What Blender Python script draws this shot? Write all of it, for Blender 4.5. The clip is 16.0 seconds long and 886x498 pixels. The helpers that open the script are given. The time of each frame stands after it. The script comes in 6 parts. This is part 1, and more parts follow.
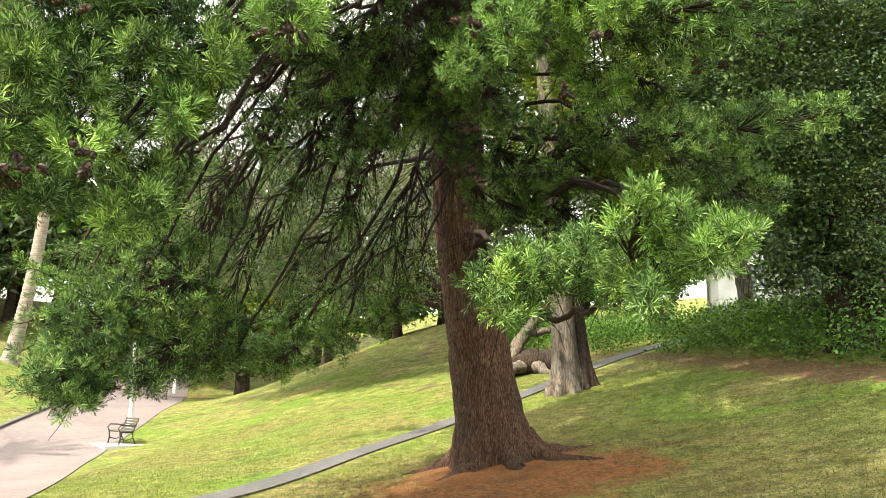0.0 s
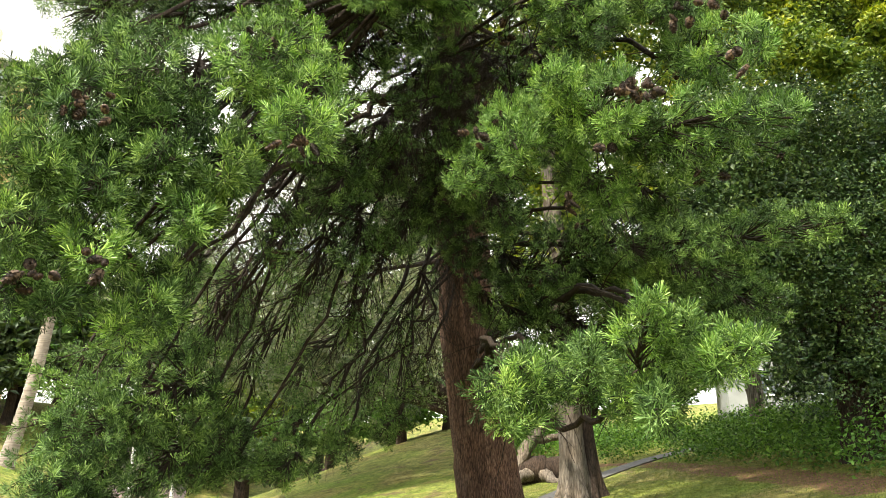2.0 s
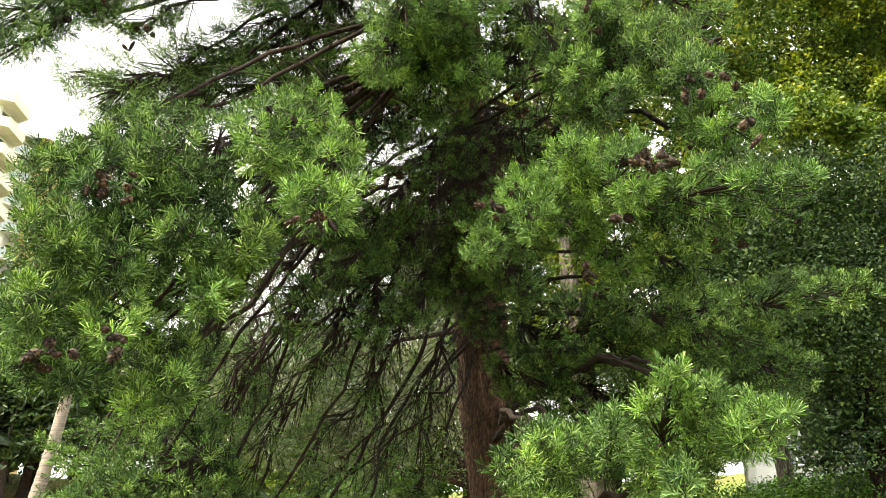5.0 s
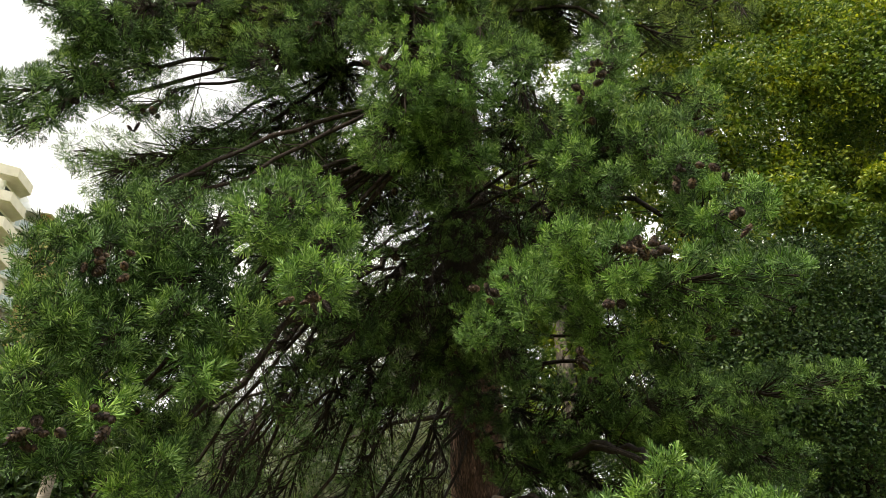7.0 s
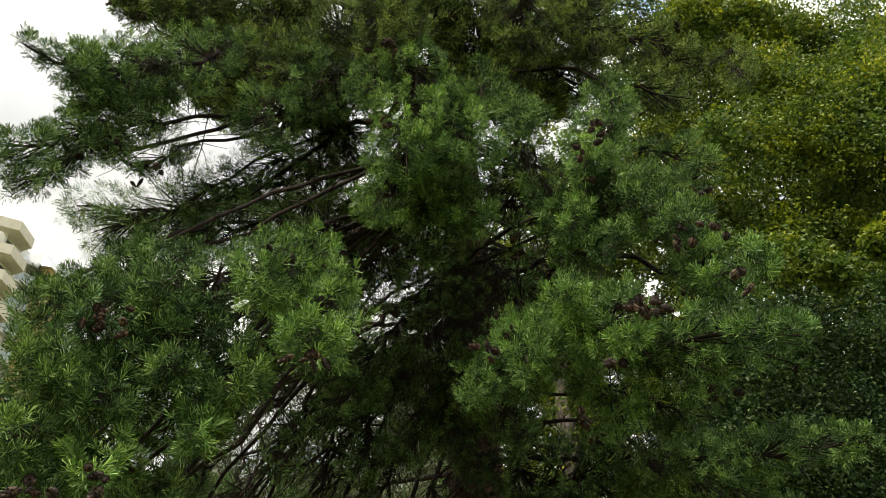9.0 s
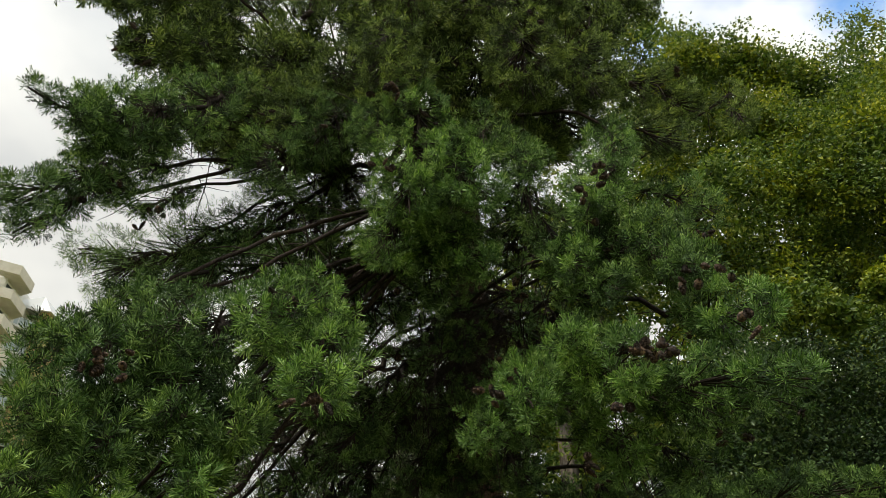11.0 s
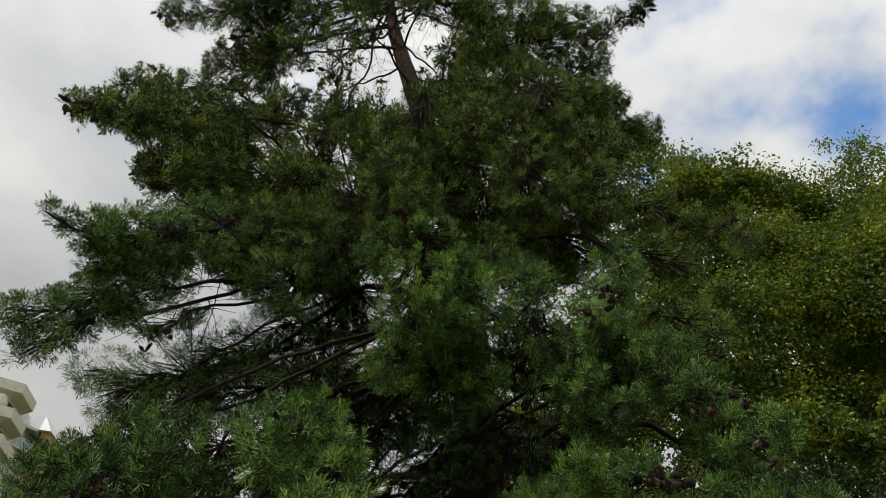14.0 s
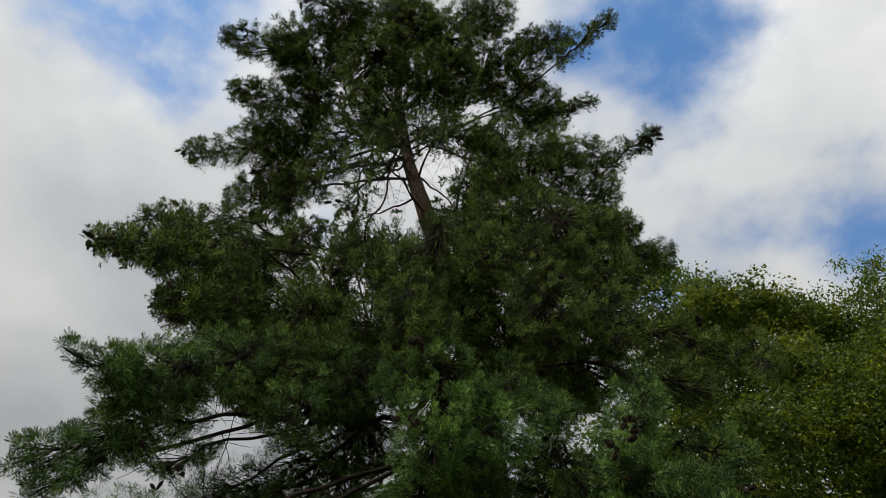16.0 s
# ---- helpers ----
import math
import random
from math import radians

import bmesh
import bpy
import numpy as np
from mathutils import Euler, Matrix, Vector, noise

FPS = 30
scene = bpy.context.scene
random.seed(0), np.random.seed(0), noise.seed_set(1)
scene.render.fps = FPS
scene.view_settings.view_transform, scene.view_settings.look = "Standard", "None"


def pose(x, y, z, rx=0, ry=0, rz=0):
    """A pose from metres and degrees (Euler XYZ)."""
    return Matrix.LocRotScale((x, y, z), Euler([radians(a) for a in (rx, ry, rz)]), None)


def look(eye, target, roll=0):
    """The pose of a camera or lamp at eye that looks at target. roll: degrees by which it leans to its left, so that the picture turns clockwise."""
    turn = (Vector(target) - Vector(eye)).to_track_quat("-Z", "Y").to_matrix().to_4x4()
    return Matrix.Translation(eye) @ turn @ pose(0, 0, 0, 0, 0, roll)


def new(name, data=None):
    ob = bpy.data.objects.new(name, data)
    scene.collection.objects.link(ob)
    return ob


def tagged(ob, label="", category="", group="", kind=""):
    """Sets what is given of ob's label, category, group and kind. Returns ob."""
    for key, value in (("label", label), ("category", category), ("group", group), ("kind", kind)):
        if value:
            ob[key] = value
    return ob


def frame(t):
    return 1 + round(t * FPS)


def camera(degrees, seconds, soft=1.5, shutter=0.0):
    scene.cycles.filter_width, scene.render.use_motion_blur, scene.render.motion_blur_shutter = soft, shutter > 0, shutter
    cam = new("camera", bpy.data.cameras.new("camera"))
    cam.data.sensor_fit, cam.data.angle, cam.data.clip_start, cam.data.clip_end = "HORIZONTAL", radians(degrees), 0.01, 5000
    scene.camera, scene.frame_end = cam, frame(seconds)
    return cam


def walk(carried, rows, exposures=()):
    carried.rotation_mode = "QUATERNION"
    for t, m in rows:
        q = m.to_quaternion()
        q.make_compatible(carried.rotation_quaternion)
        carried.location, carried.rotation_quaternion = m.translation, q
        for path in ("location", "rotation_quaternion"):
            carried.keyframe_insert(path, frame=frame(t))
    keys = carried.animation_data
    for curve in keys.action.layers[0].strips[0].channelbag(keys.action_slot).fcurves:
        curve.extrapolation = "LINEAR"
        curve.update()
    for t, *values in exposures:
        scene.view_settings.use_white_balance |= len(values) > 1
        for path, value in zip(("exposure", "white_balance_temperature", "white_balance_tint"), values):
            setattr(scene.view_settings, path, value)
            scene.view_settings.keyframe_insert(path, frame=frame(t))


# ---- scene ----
cam = camera(57.7, 16.0, soft=0.45)

# seconds, x, y, z of the hand-held camera, then yaw, pitch and lean in degrees
PATH = [
    (0, 0.000, 0.000, 1.600, 0.00, 10.00, 0.00),
    (0.5, -0.008, -0.006, 1.607, 0.06, 12.46, -0.10),
    (1, -0.011, -0.015, 1.614, 0.06, 14.52, -0.22),
    (1.5, -0.007, -0.019, 1.622, 0.36, 15.85, -0.40),
    (2, -0.005, -0.029, 1.631, 0.45, 17.25, -0.47),
    (2.5, -0.006, -0.035, 1.634, 1.24, 18.43, -0.75),
    (3, -0.006, -0.044, 1.640, 1.80, 18.96, -0.81),
    (3.5, -0.005, -0.049, 1.643, 1.85, 19.76, -0.70),
    (4, -0.008, -0.041, 1.650, 1.83, 21.08, -0.27),
    (4.2, -0.010, -0.030, 1.656, 1.84, 21.26, -0.26),
    (6.3, 0.003, -0.055, 1.659, 1.54, 25.61, -0.25),
    (6.5, 0.005, -0.060, 1.657, 1.59, 26.42, -0.44),
    (7, 0.008, -0.071, 1.657, 1.57, 27.87, -1.09),
    (7.5, 0.014, -0.079, 1.663, 1.43, 28.60, -1.51),
    (8, 0.013, -0.080, 1.665, 1.52, 29.25, -1.63),
    (8.5, 0.008, -0.081, 1.665, 1.60, 30.73, -1.62),
    (9, 0.001, -0.071, 1.671, 1.66, 31.83, -1.49),
    (9.2, -0.002, -0.069, 1.672, 1.70, 31.84, -1.48),
    (11.3, -0.023, -0.029, 1.689, 1.81, 35.59, -1.47),
    (11.5, -0.016, -0.043, 1.693, 1.99, 36.00, -1.47),
    (12, -0.013, -0.058, 1.690, 2.41, 37.47, -1.63),
    (12.5, -0.020, -0.057, 1.694, 2.59, 38.66, -2.00),
    (13, -0.024, -0.063, 1.700, 2.69, 40.57, -2.39),
    (13.5, -0.023, -0.053, 1.707, 2.77, 42.60, -2.39),
    (14, -0.027, -0.052, 1.712, 2.82, 43.39, -2.36),
    (14.5, -0.026, -0.056, 1.718, 3.21, 46.57, -2.29),
    (15, -0.027, -0.065, 1.730, 3.47, 49.04, -2.23),
    (15.5, -0.031, -0.068, 1.730, 3.86, 50.45, -2.35),
    (16, -0.032, -0.080, 1.737, 5.11, 52.24, -3.19),
]
walk(cam,
     [(t, pose(x, y, z, 90 + pitch, 0, yaw) @ pose(0, 0, 0, 0, 0, -lean)) for t, x, y, z, yaw, pitch, lean in PATH],
     exposures=[(0.0, 1.32, 7200, 6), (0.5, 1.2, 7200, 6), (2.0, 1.15, 7200, 6), (3.0, 1.2, 7200, 6), (4.2, 1.25, 7200, 6), (6.3, 0.62, 7150, 6), (7.0, 0.2, 7100, 6), (8.0, 0.2, 7050, 6),
                (9.0, -0.2, 7000, 6), (11.3, -0.55, 6850, 6), (13.0, -0.95, 6700, 8), (14.5, -1.23, 6600, 8), (16.0, -1.42, 6500, 8)])

# ---------------------------------------------------------------- world and sun
SUN_AZIMUTH = 226.0       # compass degrees, clockwise from +y: from behind the camera, to its left
SUN_HEIGHT = 55.0
world = bpy.data.worlds.new("sky")
scene.world = world
world.use_nodes = True
wn, wl = world.node_tree.nodes, world.node_tree.links
wn.clear()
w_out = wn.new("ShaderNodeOutputWorld")
w_bg = wn.new("ShaderNodeBackground")
w_sky = wn.new("ShaderNodeTexSky")
w_sky.sky_type = "NISHITA"
w_sky.sun_disc = False
w_sky.sun_elevation = radians(SUN_HEIGHT)
w_sky.sun_rotation = radians(SUN_AZIMUTH)
w_sky.air_density, w_sky.dust_density, w_sky.ozone_density = 1.0, 1.0, 1.0
w_co = wn.new("ShaderNodeTexCoord")
w_map = wn.new("ShaderNodeMapping")
w_map.inputs["Location"].default_value = (-16.436, 11.003, 5.808)
w_map.inputs["Scale"].default_value = (1.0, 1.0, 1.6)
w_noise = wn.new("ShaderNodeTexNoise")
w_noise.inputs["Scale"].default_value = 2.4
w_noise.inputs["Detail"].default_value = 7.0
w_noise.inputs["Roughness"].default_value = 0.52
w_ramp = wn.new("ShaderNodeValToRGB")
w_ramp.color_ramp.elements[0].position, w_ramp.color_ramp.elements[0].color = 0.395, (0, 0, 0, 1)
w_ramp.color_ramp.elements[1].position, w_ramp.color_ramp.elements[1].color = 0.54, (1, 1, 1, 1)
w_ramp.color_ramp.interpolation = "EASE"
w_noise2 = wn.new("ShaderNodeTexNoise")
w_noise2.inputs["Scale"].default_value = 3.1
w_noise2.inputs["Detail"].default_value = 5.0
w_cloud = wn.new("ShaderNodeValToRGB")
w_cloud.color_ramp.elements[0].position, w_cloud.color_ramp.elements[0].color = 0.30, (9.0, 9.4, 10.1, 1)
w_cloud.color_ramp.elements[1].position, w_cloud.color_ramp.elements[1].color = 0.66, (15.4, 15.3, 15.2, 1)
w_mix = wn.new("ShaderNodeMix")
w_mix.data_type = "RGBA"
wl.new(w_co.outputs["Generated"], w_map.inputs["Vector"])
wl.new(w_map.outputs["Vector"], w_noise.inputs["Vector"])
wl.new(w_map.outputs["Vector"], w_noise2.inputs["Vector"])
w_low = wn.new("ShaderNodeMapRange")
w_low.inputs["From Min"].default_value, w_low.inputs["From Max"].default_value = 0.60, 0.74
w_low.inputs["To Min"].default_value, w_low.inputs["To Max"].default_value = 0.22, 0.0
w_thick = wn.new("ShaderNodeMath")
w_sep = wn.new("ShaderNodeSeparateXYZ")
wl.new(w_co.outputs["Generated"], w_sep.inputs["Vector"])
wl.new(w_sep.outputs["Z"], w_low.inputs["Value"])
wl.new(w_noise.outputs["Fac"], w_thick.inputs[0])
wl.new(w_low.outputs["Result"], w_thick.inputs[1])
wl.new(w_thick.outputs["Value"], w_ramp.inputs["Fac"])
wl.new(w_noise2.outputs["Fac"], w_cloud.inputs["Fac"])
wl.new(w_ramp.outputs["Color"], w_mix.inputs["Factor"])
w_gain = wn.new("ShaderNodeVectorMath")
w_gain.operation = "MULTIPLY"
w_gain.inputs[1].default_value = (3.2, 4.7, 5.7)
wl.new(w_sky.outputs["Color"], w_gain.inputs[0])
wl.new(w_gain.outputs["Vector"], w_mix.inputs["A"])
w_high = wn.new("ShaderNodeMapRange")
w_high.inputs["From Min"].default_value, w_high.inputs["From Max"].default_value = 0.55, 0.92
w_high.inputs["To Min"].default_value, w_high.inputs["To Max"].default_value = 0.92, 1.66
w_lift = wn.new("ShaderNodeVectorMath")
w_lift.operation = "SCALE"
wl.new(w_sep.outputs["Z"], w_high.inputs["Value"])
wl.new(w_cloud.outputs["Color"], w_lift.inputs[0])
wl.new(w_high.outputs["Result"], w_lift.inputs["Scale"])
wl.new(w_lift.outputs["Vector"], w_mix.inputs["B"])
wl.new(w_mix.outputs["Result"], w_bg.inputs["Color"])
w_bg.inputs["Strength"].default_value = 0.10
wl.new(w_bg.outputs["Background"], w_out.inputs["Surface"])

sun_data = bpy.data.lights.new("sun", "SUN")
sun_data.energy, sun_data.angle, sun_data.color = 5.0, radians(0.7), (1.0, 0.95, 0.86)
sun_ob = new("sun", sun_data)
sun_dir = Vector((math.sin(radians(SUN_AZIMUTH)) * math.cos(radians(SUN_HEIGHT)),
                  math.cos(radians(SUN_AZIMUTH)) * math.cos(radians(SUN_HEIGHT)), math.sin(radians(SUN_HEIGHT))))
sun_ob.matrix_world = look(sun_dir * 60, (0, 0, 0))


# ---------------------------------------------------------------- materials
class Mat:
    """A node material with a Principled shader and short ways to wire it."""

    def __init__(self, name, rough=0.7, metal=0.0, spec=0.5):
        self.m = bpy.data.materials.new(name)
        self.m.use_nodes = True
        self.n, self.l = self.m.node_tree.nodes, self.m.node_tree.links
        self.b = self.n["Principled BSDF"]
        self.b.inputs["Roughness"].default_value = rough
        self.b.inputs["Metallic"].default_value = metal
        self.b.inputs["Specular IOR Level"].default_value = spec
        self.co = self.n.new("ShaderNodeTexCoord")

    def noise(self, scale, detail=4.0, rough=0.55, stretch=None, coord="Object", distort=0.0):
        nd = self.n.new("ShaderNodeTexNoise")
        nd.inputs["Scale"].default_value, nd.inputs["Detail"].default_value = scale, detail
        nd.inputs["Roughness"].default_value, nd.inputs["Distortion"].default_value = rough, distort
        if stretch:
            mp = self.n.new("ShaderNodeMapping")
            mp.inputs["Scale"].default_value = stretch
            self.l.new(self.co.outputs[coord], mp.inputs["Vector"])
            self.l.new(mp.outputs["Vector"], nd.inputs["Vector"])
        else:
            self.l.new(self.co.outputs[coord], nd.inputs["Vector"])
        return nd.outputs["Fac"]

    def cells(self, scale, stretch=None, feature="F1", out="Distance"):
        nd = self.n.new("ShaderNodeTexVoronoi")
        nd.feature = feature
        nd.inputs["Scale"].default_value = scale
        mp = self.n.new("ShaderNodeMapping")
        mp.inputs["Scale"].default_value = stretch or (1, 1, 1)
        self.l.new(self.co.outputs["Object"], mp.inputs["Vector"])
        self.l.new(mp.outputs["Vector"], nd.inputs["Vector"])
        return nd.outputs[out]

    def ramp(self, fac, *stops):
        nd = self.n.new("ShaderNodeValToRGB")
        el = nd.color_ramp.elements
        while len(el) < len(stops):
            el.new(0.5)
        for e, (p, c) in zip(el, stops):
            e.position, e.color = p, (*c, 1) if len(c) == 3 else c
        self.l.new(fac, nd.inputs["Fac"])
        return nd.outputs["Color"]

    def mix(self, fac, a, b, mode="MIX"):
        nd = self.n.new("ShaderNodeMix")
        nd.data_type, nd.blend_type = "RGBA", mode
        for key, val in (("Factor", fac), ("A", a), ("B", b)):
            if isinstance(val, (int, float)):
                nd.inputs[key].default_value = val
            elif isinstance(val, tuple):
                nd.inputs[key].default_value = (*val, 1)
            else:
                self.l.new(val, nd.inputs[key])
        return nd.outputs["Result"]

    def math(self, op, a, b=0.0):
        nd = self.n.new("ShaderNodeMath")
        nd.operation = op
        for k, val in enumerate((a, b)):
            if isinstance(val, (int, float)):
                nd.inputs[k].default_value = val
            else:
                self.l.new(val, nd.inputs[k])
        return nd.outputs[0]

    def island(self):
        return self.n.new("ShaderNodeNewGeometry").outputs["Random Per Island"]

    def each(self):
        return self.n.new("ShaderNodeObjectInfo").outputs["Random"]

    def attr(self, name):
        nd = self.n.new("ShaderNodeAttribute")
        nd.attribute_name = name
        return nd.outputs["Fac"]

    def color(self, c):
        if isinstance(c, tuple):
            self.b.inputs["Base Color"].default_value = (*c, 1)
        else:
            self.l.new(c, self.b.inputs["Base Color"])
        return self

    def rough(self, r):
        self.l.new(r, self.b.inputs["Roughness"])
        return self

    def bump(self, h, dist=0.01, strength=1.0):
        nd = self.n.new("ShaderNodeBump")
        nd.inputs["Distance"].default_value, nd.inputs["Strength"].default_value = dist, strength
        self.l.new(h, nd.inputs["Height"])
        self.l.new(nd.outputs["Normal"], self.b.inputs["Normal"])
        return self

    def leafy(self, c, share=0.3, tint=(1.25, 1.2, 0.55)):
        """Light that comes through the leaf."""
        self.color(c)
        tr = self.n.new("ShaderNodeBsdfTranslucent")
        self.l.new(self.mix(1.0, c, tint, "MULTIPLY"), tr.inputs["Color"])
        mx = self.n.new("ShaderNodeMixShader")
        mx.inputs["Fac"].default_value = share
        self.l.new(self.b.outputs["BSDF"], mx.inputs[1])
        self.l.new(tr.outputs["BSDF"], mx.inputs[2])
        self.l.new(mx.outputs["Shader"], self.n["Material Output"].inputs["Surface"])
        return self


def leaf_material(name, dark, mid, light, rough=0.45, share=0.28, patch=0.6, spec=0.5, sprays=0.0, gold=0.0, tone=False):
    """Leaf by leaf from dark to light, in patches; sprays: how far old and new growth differ from spray to spray; gold: how yellow some clumps are."""
    m = Mat(name, rough, spec=spec)
    c = m.ramp(m.island(), (0.0, dark), (0.5, mid), (1.0, light))
    if sprays:
        c = m.mix(sprays, c, m.ramp(m.noise(3.2, 2.0), (0.34, (0.42, 0.50, 0.60)), (0.52, (0.95, 0.97, 0.95)), (0.68, (1.42, 1.32, 1.05))), "MULTIPLY")
    # tone: random by shoot, and plume shade painted inward as darker, bluer needles
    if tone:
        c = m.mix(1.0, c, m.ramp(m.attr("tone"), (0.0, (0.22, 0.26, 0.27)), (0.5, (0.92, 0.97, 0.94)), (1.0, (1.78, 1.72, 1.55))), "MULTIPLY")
    if gold:
        c = m.mix(gold, c, m.ramp(m.noise(0.9, 2.0), (0.42, (0.50, 0.68, 0.85)), (0.52, (1.0, 1.0, 1.0)), (0.64, (2.0, 1.65, 0.5))), "MULTIPLY")
    big = m.ramp(m.noise(patch, 3.0), (0.3, (0.72, 0.78, 0.8)), (0.7, (1.2, 1.15, 0.95)))
    return m.leafy(m.mix(1.0, c, big, "MULTIPLY"), share).m


M_NEEDLE = leaf_material("pine_needle", (0.017, 0.040, 0.011), (0.070, 0.137, 0.036), (0.250, 0.360, 0.165), 0.55, 0.17, 0.7, 0.14, 0.5, tone=True)
M_NEEDLE_HIGH = leaf_material("pine_needle_high", (0.020, 0.036, 0.010), (0.076, 0.120, 0.027), (0.260, 0.330, 0.135), 0.55, 0.17, 0.7, 0.14, 0.5, tone=True)
# brighter copy of the needle material: sunlight painted into chosen boughs
M_NEEDLE_SUNLIT = leaf_material("pine_needle_sunlit", (0.026, 0.066, 0.014), (0.108, 0.212, 0.046), (0.290, 0.415, 0.180), 0.50, 0.19, 0.9, 0.2, 0.4, tone=True)
M_NEEDLE_DRY = leaf_material("pine_needle_dry", (0.13, 0.075, 0.035), (0.19, 0.115, 0.05), (0.25, 0.17, 0.08), 0.6, 0.2, 1.0)
M_LEAF_DARK = leaf_material("glossy_dark_leaf", (0.018, 0.046, 0.016), (0.056, 0.116, 0.040), (0.210, 0.300, 0.120), 0.38, 0.20, 0.5, 0.5, 0.75)
M_LEAF_LIME = leaf_material("lime_leaf", (0.044, 0.086, 0.018), (0.138, 0.202, 0.036), (0.310, 0.360, 0.085), 0.45, 0.32, 0.4, 0.3, 0.4, 0.66)
M_LEAF_GREY = leaf_material("grey_green_leaf", (0.060, 0.080, 0.045), (0.150, 0.180, 0.115), (0.300, 0.330, 0.250), 0.36, 0.2, 0.4)
M_LEAF_COVER = leaf_material("ground_cover_leaf", (0.026, 0.070, 0.013), (0.072, 0.165, 0.030), (0.155, 0.290, 0.060), 0.5, 0.26, 0.7, 0.25)
M_LEAF_FAR = leaf_material("far_leaf", (0.014, 0.032, 0.009), (0.034, 0.064, 0.017), (0.070, 0.105, 0.030), 0.5, 0.2, 0.25)
M_GRASS_BLADE = leaf_material("grass_blade", (0.055, 0.082, 0.012), (0.120, 0.158, 0.028), (0.220, 0.228, 0.070), 0.6, 0.3, 0.5, 0.2)


def bark_material(name, dark, mid, light, scale=9.0, depth=0.03):
    """Long upright flakes and furrows with fine grain."""
    m = Mat(name, 0.92, spec=0.2)
    flakes = m.noise(scale, 6, 0.66, (1, 1, 0.20), distort=1.1)
    cracks = m.math("MINIMUM", m.math("MULTIPLY", m.cells(scale * 1.7, (1, 1, 0.17), "DISTANCE_TO_EDGE"), 5.0), 1.0)
    fine = m.noise(scale * 6, 5, 0.7, (1, 1, 0.3))
    big = m.noise(1.4, 3)
    h = m.math("ADD", m.math("MULTIPLY", flakes, 0.6), m.math("ADD", m.math("MULTIPLY", cracks, 0.16), m.math("MULTIPLY", fine, 0.28)))
    c = m.ramp(h, (0.38, dark), (0.58, mid), (0.78, light))
    c = m.mix(1.0, c, m.ramp(big, (0.3, (0.75, 0.78, 0.8)), (0.7, (1.2, 1.1, 1.0))), "MULTIPLY")
    m.color(c)
    m.bump(h, depth * 2.2)
    return m.m


M_BARK_PINE = bark_material("pine_bark", (0.024, 0.013, 0.009), (0.108, 0.063, 0.044), (0.225, 0.158, 0.120), 22.0)
M_BARK_GREY = bark_material("grey_bark", (0.055, 0.046, 0.040), (0.155, 0.134, 0.115), (0.260, 0.230, 0.200), 9.0, 0.02)
M_BARK_BROWN = bark_material("brown_bark", (0.016, 0.012, 0.010), (0.048, 0.034, 0.027), (0.090, 0.068, 0.054), 10.0, 0.02)
M_TWIG = bark_material("twig_bark", (0.014, 0.010, 0.008), (0.034, 0.025, 0.020), (0.068, 0.052, 0.043), 25.0, 0.006)


def cone_material():
    m = Mat("cone_scale", 0.75, spec=0.3)
    c = m.ramp(m.island(), (0.0, (0.014, 0.009, 0.007)), (0.6, (0.040, 0.025, 0.017)), (1.0, (0.17, 0.125, 0.090)))
    return m.color(m.mix(1.0, c, m.ramp(m.each(), (0.0, (0.45, 0.45, 0.5)), (1.0, (1.25, 1.1, 1.0))), "MULTIPLY")).m


M_CONE = cone_material()


# ---------------------------------------------------------------- mesh helpers
rng = np.random.default_rng(7)


def mesh_of(name, verts, faces, material, smooth=False):
    """A mesh from arrays; faces is (n, 3) or (n, 4)."""
    verts = np.ascontiguousarray(verts, dtype=np.float32)
    faces = np.ascontiguousarray(faces, dtype=np.int32)
    me = bpy.data.meshes.new(name)
    n, k = faces.shape
    me.vertices.add(len(verts))
    me.vertices.foreach_set("co", verts.ravel())
    me.loops.add(n * k)
    me.loops.foreach_set("vertex_index", faces.ravel())
    me.polygons.add(n)
    me.polygons.foreach_set("loop_start", np.arange(0, n * k, k, dtype=np.int32))
    me.polygons.foreach_set("loop_total", np.full(n, k, dtype=np.int32))
    me.polygons.foreach_set("use_smooth", np.full(n, smooth, dtype=bool))
    me.materials.append(material)
    me.update(calc_edges=True)
    me.validate()
    return me


def thing(name, label, category, at=(0, 0, 0), group="", kind=""):
    ob = new(name)
    ob.empty_display_size = 0.2
    ob.location = at
    return tagged(ob, label, category, group, kind)


def child(name, me, parent, label="", at=None):
    ob = new(name, me)
    ob.parent = parent
    if at is not None:
        ob.matrix_basis = at
    if label:
        tagged(ob, label)
    return ob


def part(name, bm, material, parent, label="", smooth=False, at=None):
    me = bpy.data.meshes.new(name)
    bm.normal_update()
    bm.to_mesh(me)
    bm.free()
    me.materials.append(material)
    if smooth:
        me.polygons.foreach_set("use_smooth", np.ones(len(me.polygons), dtype=bool))
    return child(name, me, parent, label, at)


def unit(v):
    return v / np.maximum(np.linalg.norm(v, axis=-1, keepdims=True), 1e-9)


def box_bm(bm, lo, hi, bevel=0.0, turn=None):
    """Adds a box between two corners; turn is an optional matrix."""
    lo, hi = Vector(lo), Vector(hi)
    m = Matrix.Translation((lo + hi) / 2) @ Matrix.Diagonal((*(hi - lo), 1))
    if turn is not None:
        m = turn @ m
    made = bmesh.ops.create_cube(bm, size=1.0, matrix=m)["verts"]
    if bevel:
        edges = list({e for v in made for e in v.link_edges})
        bmesh.ops.bevel(bm, geom=edges, offset=bevel, segments=1, affect="EDGES")
    return bm


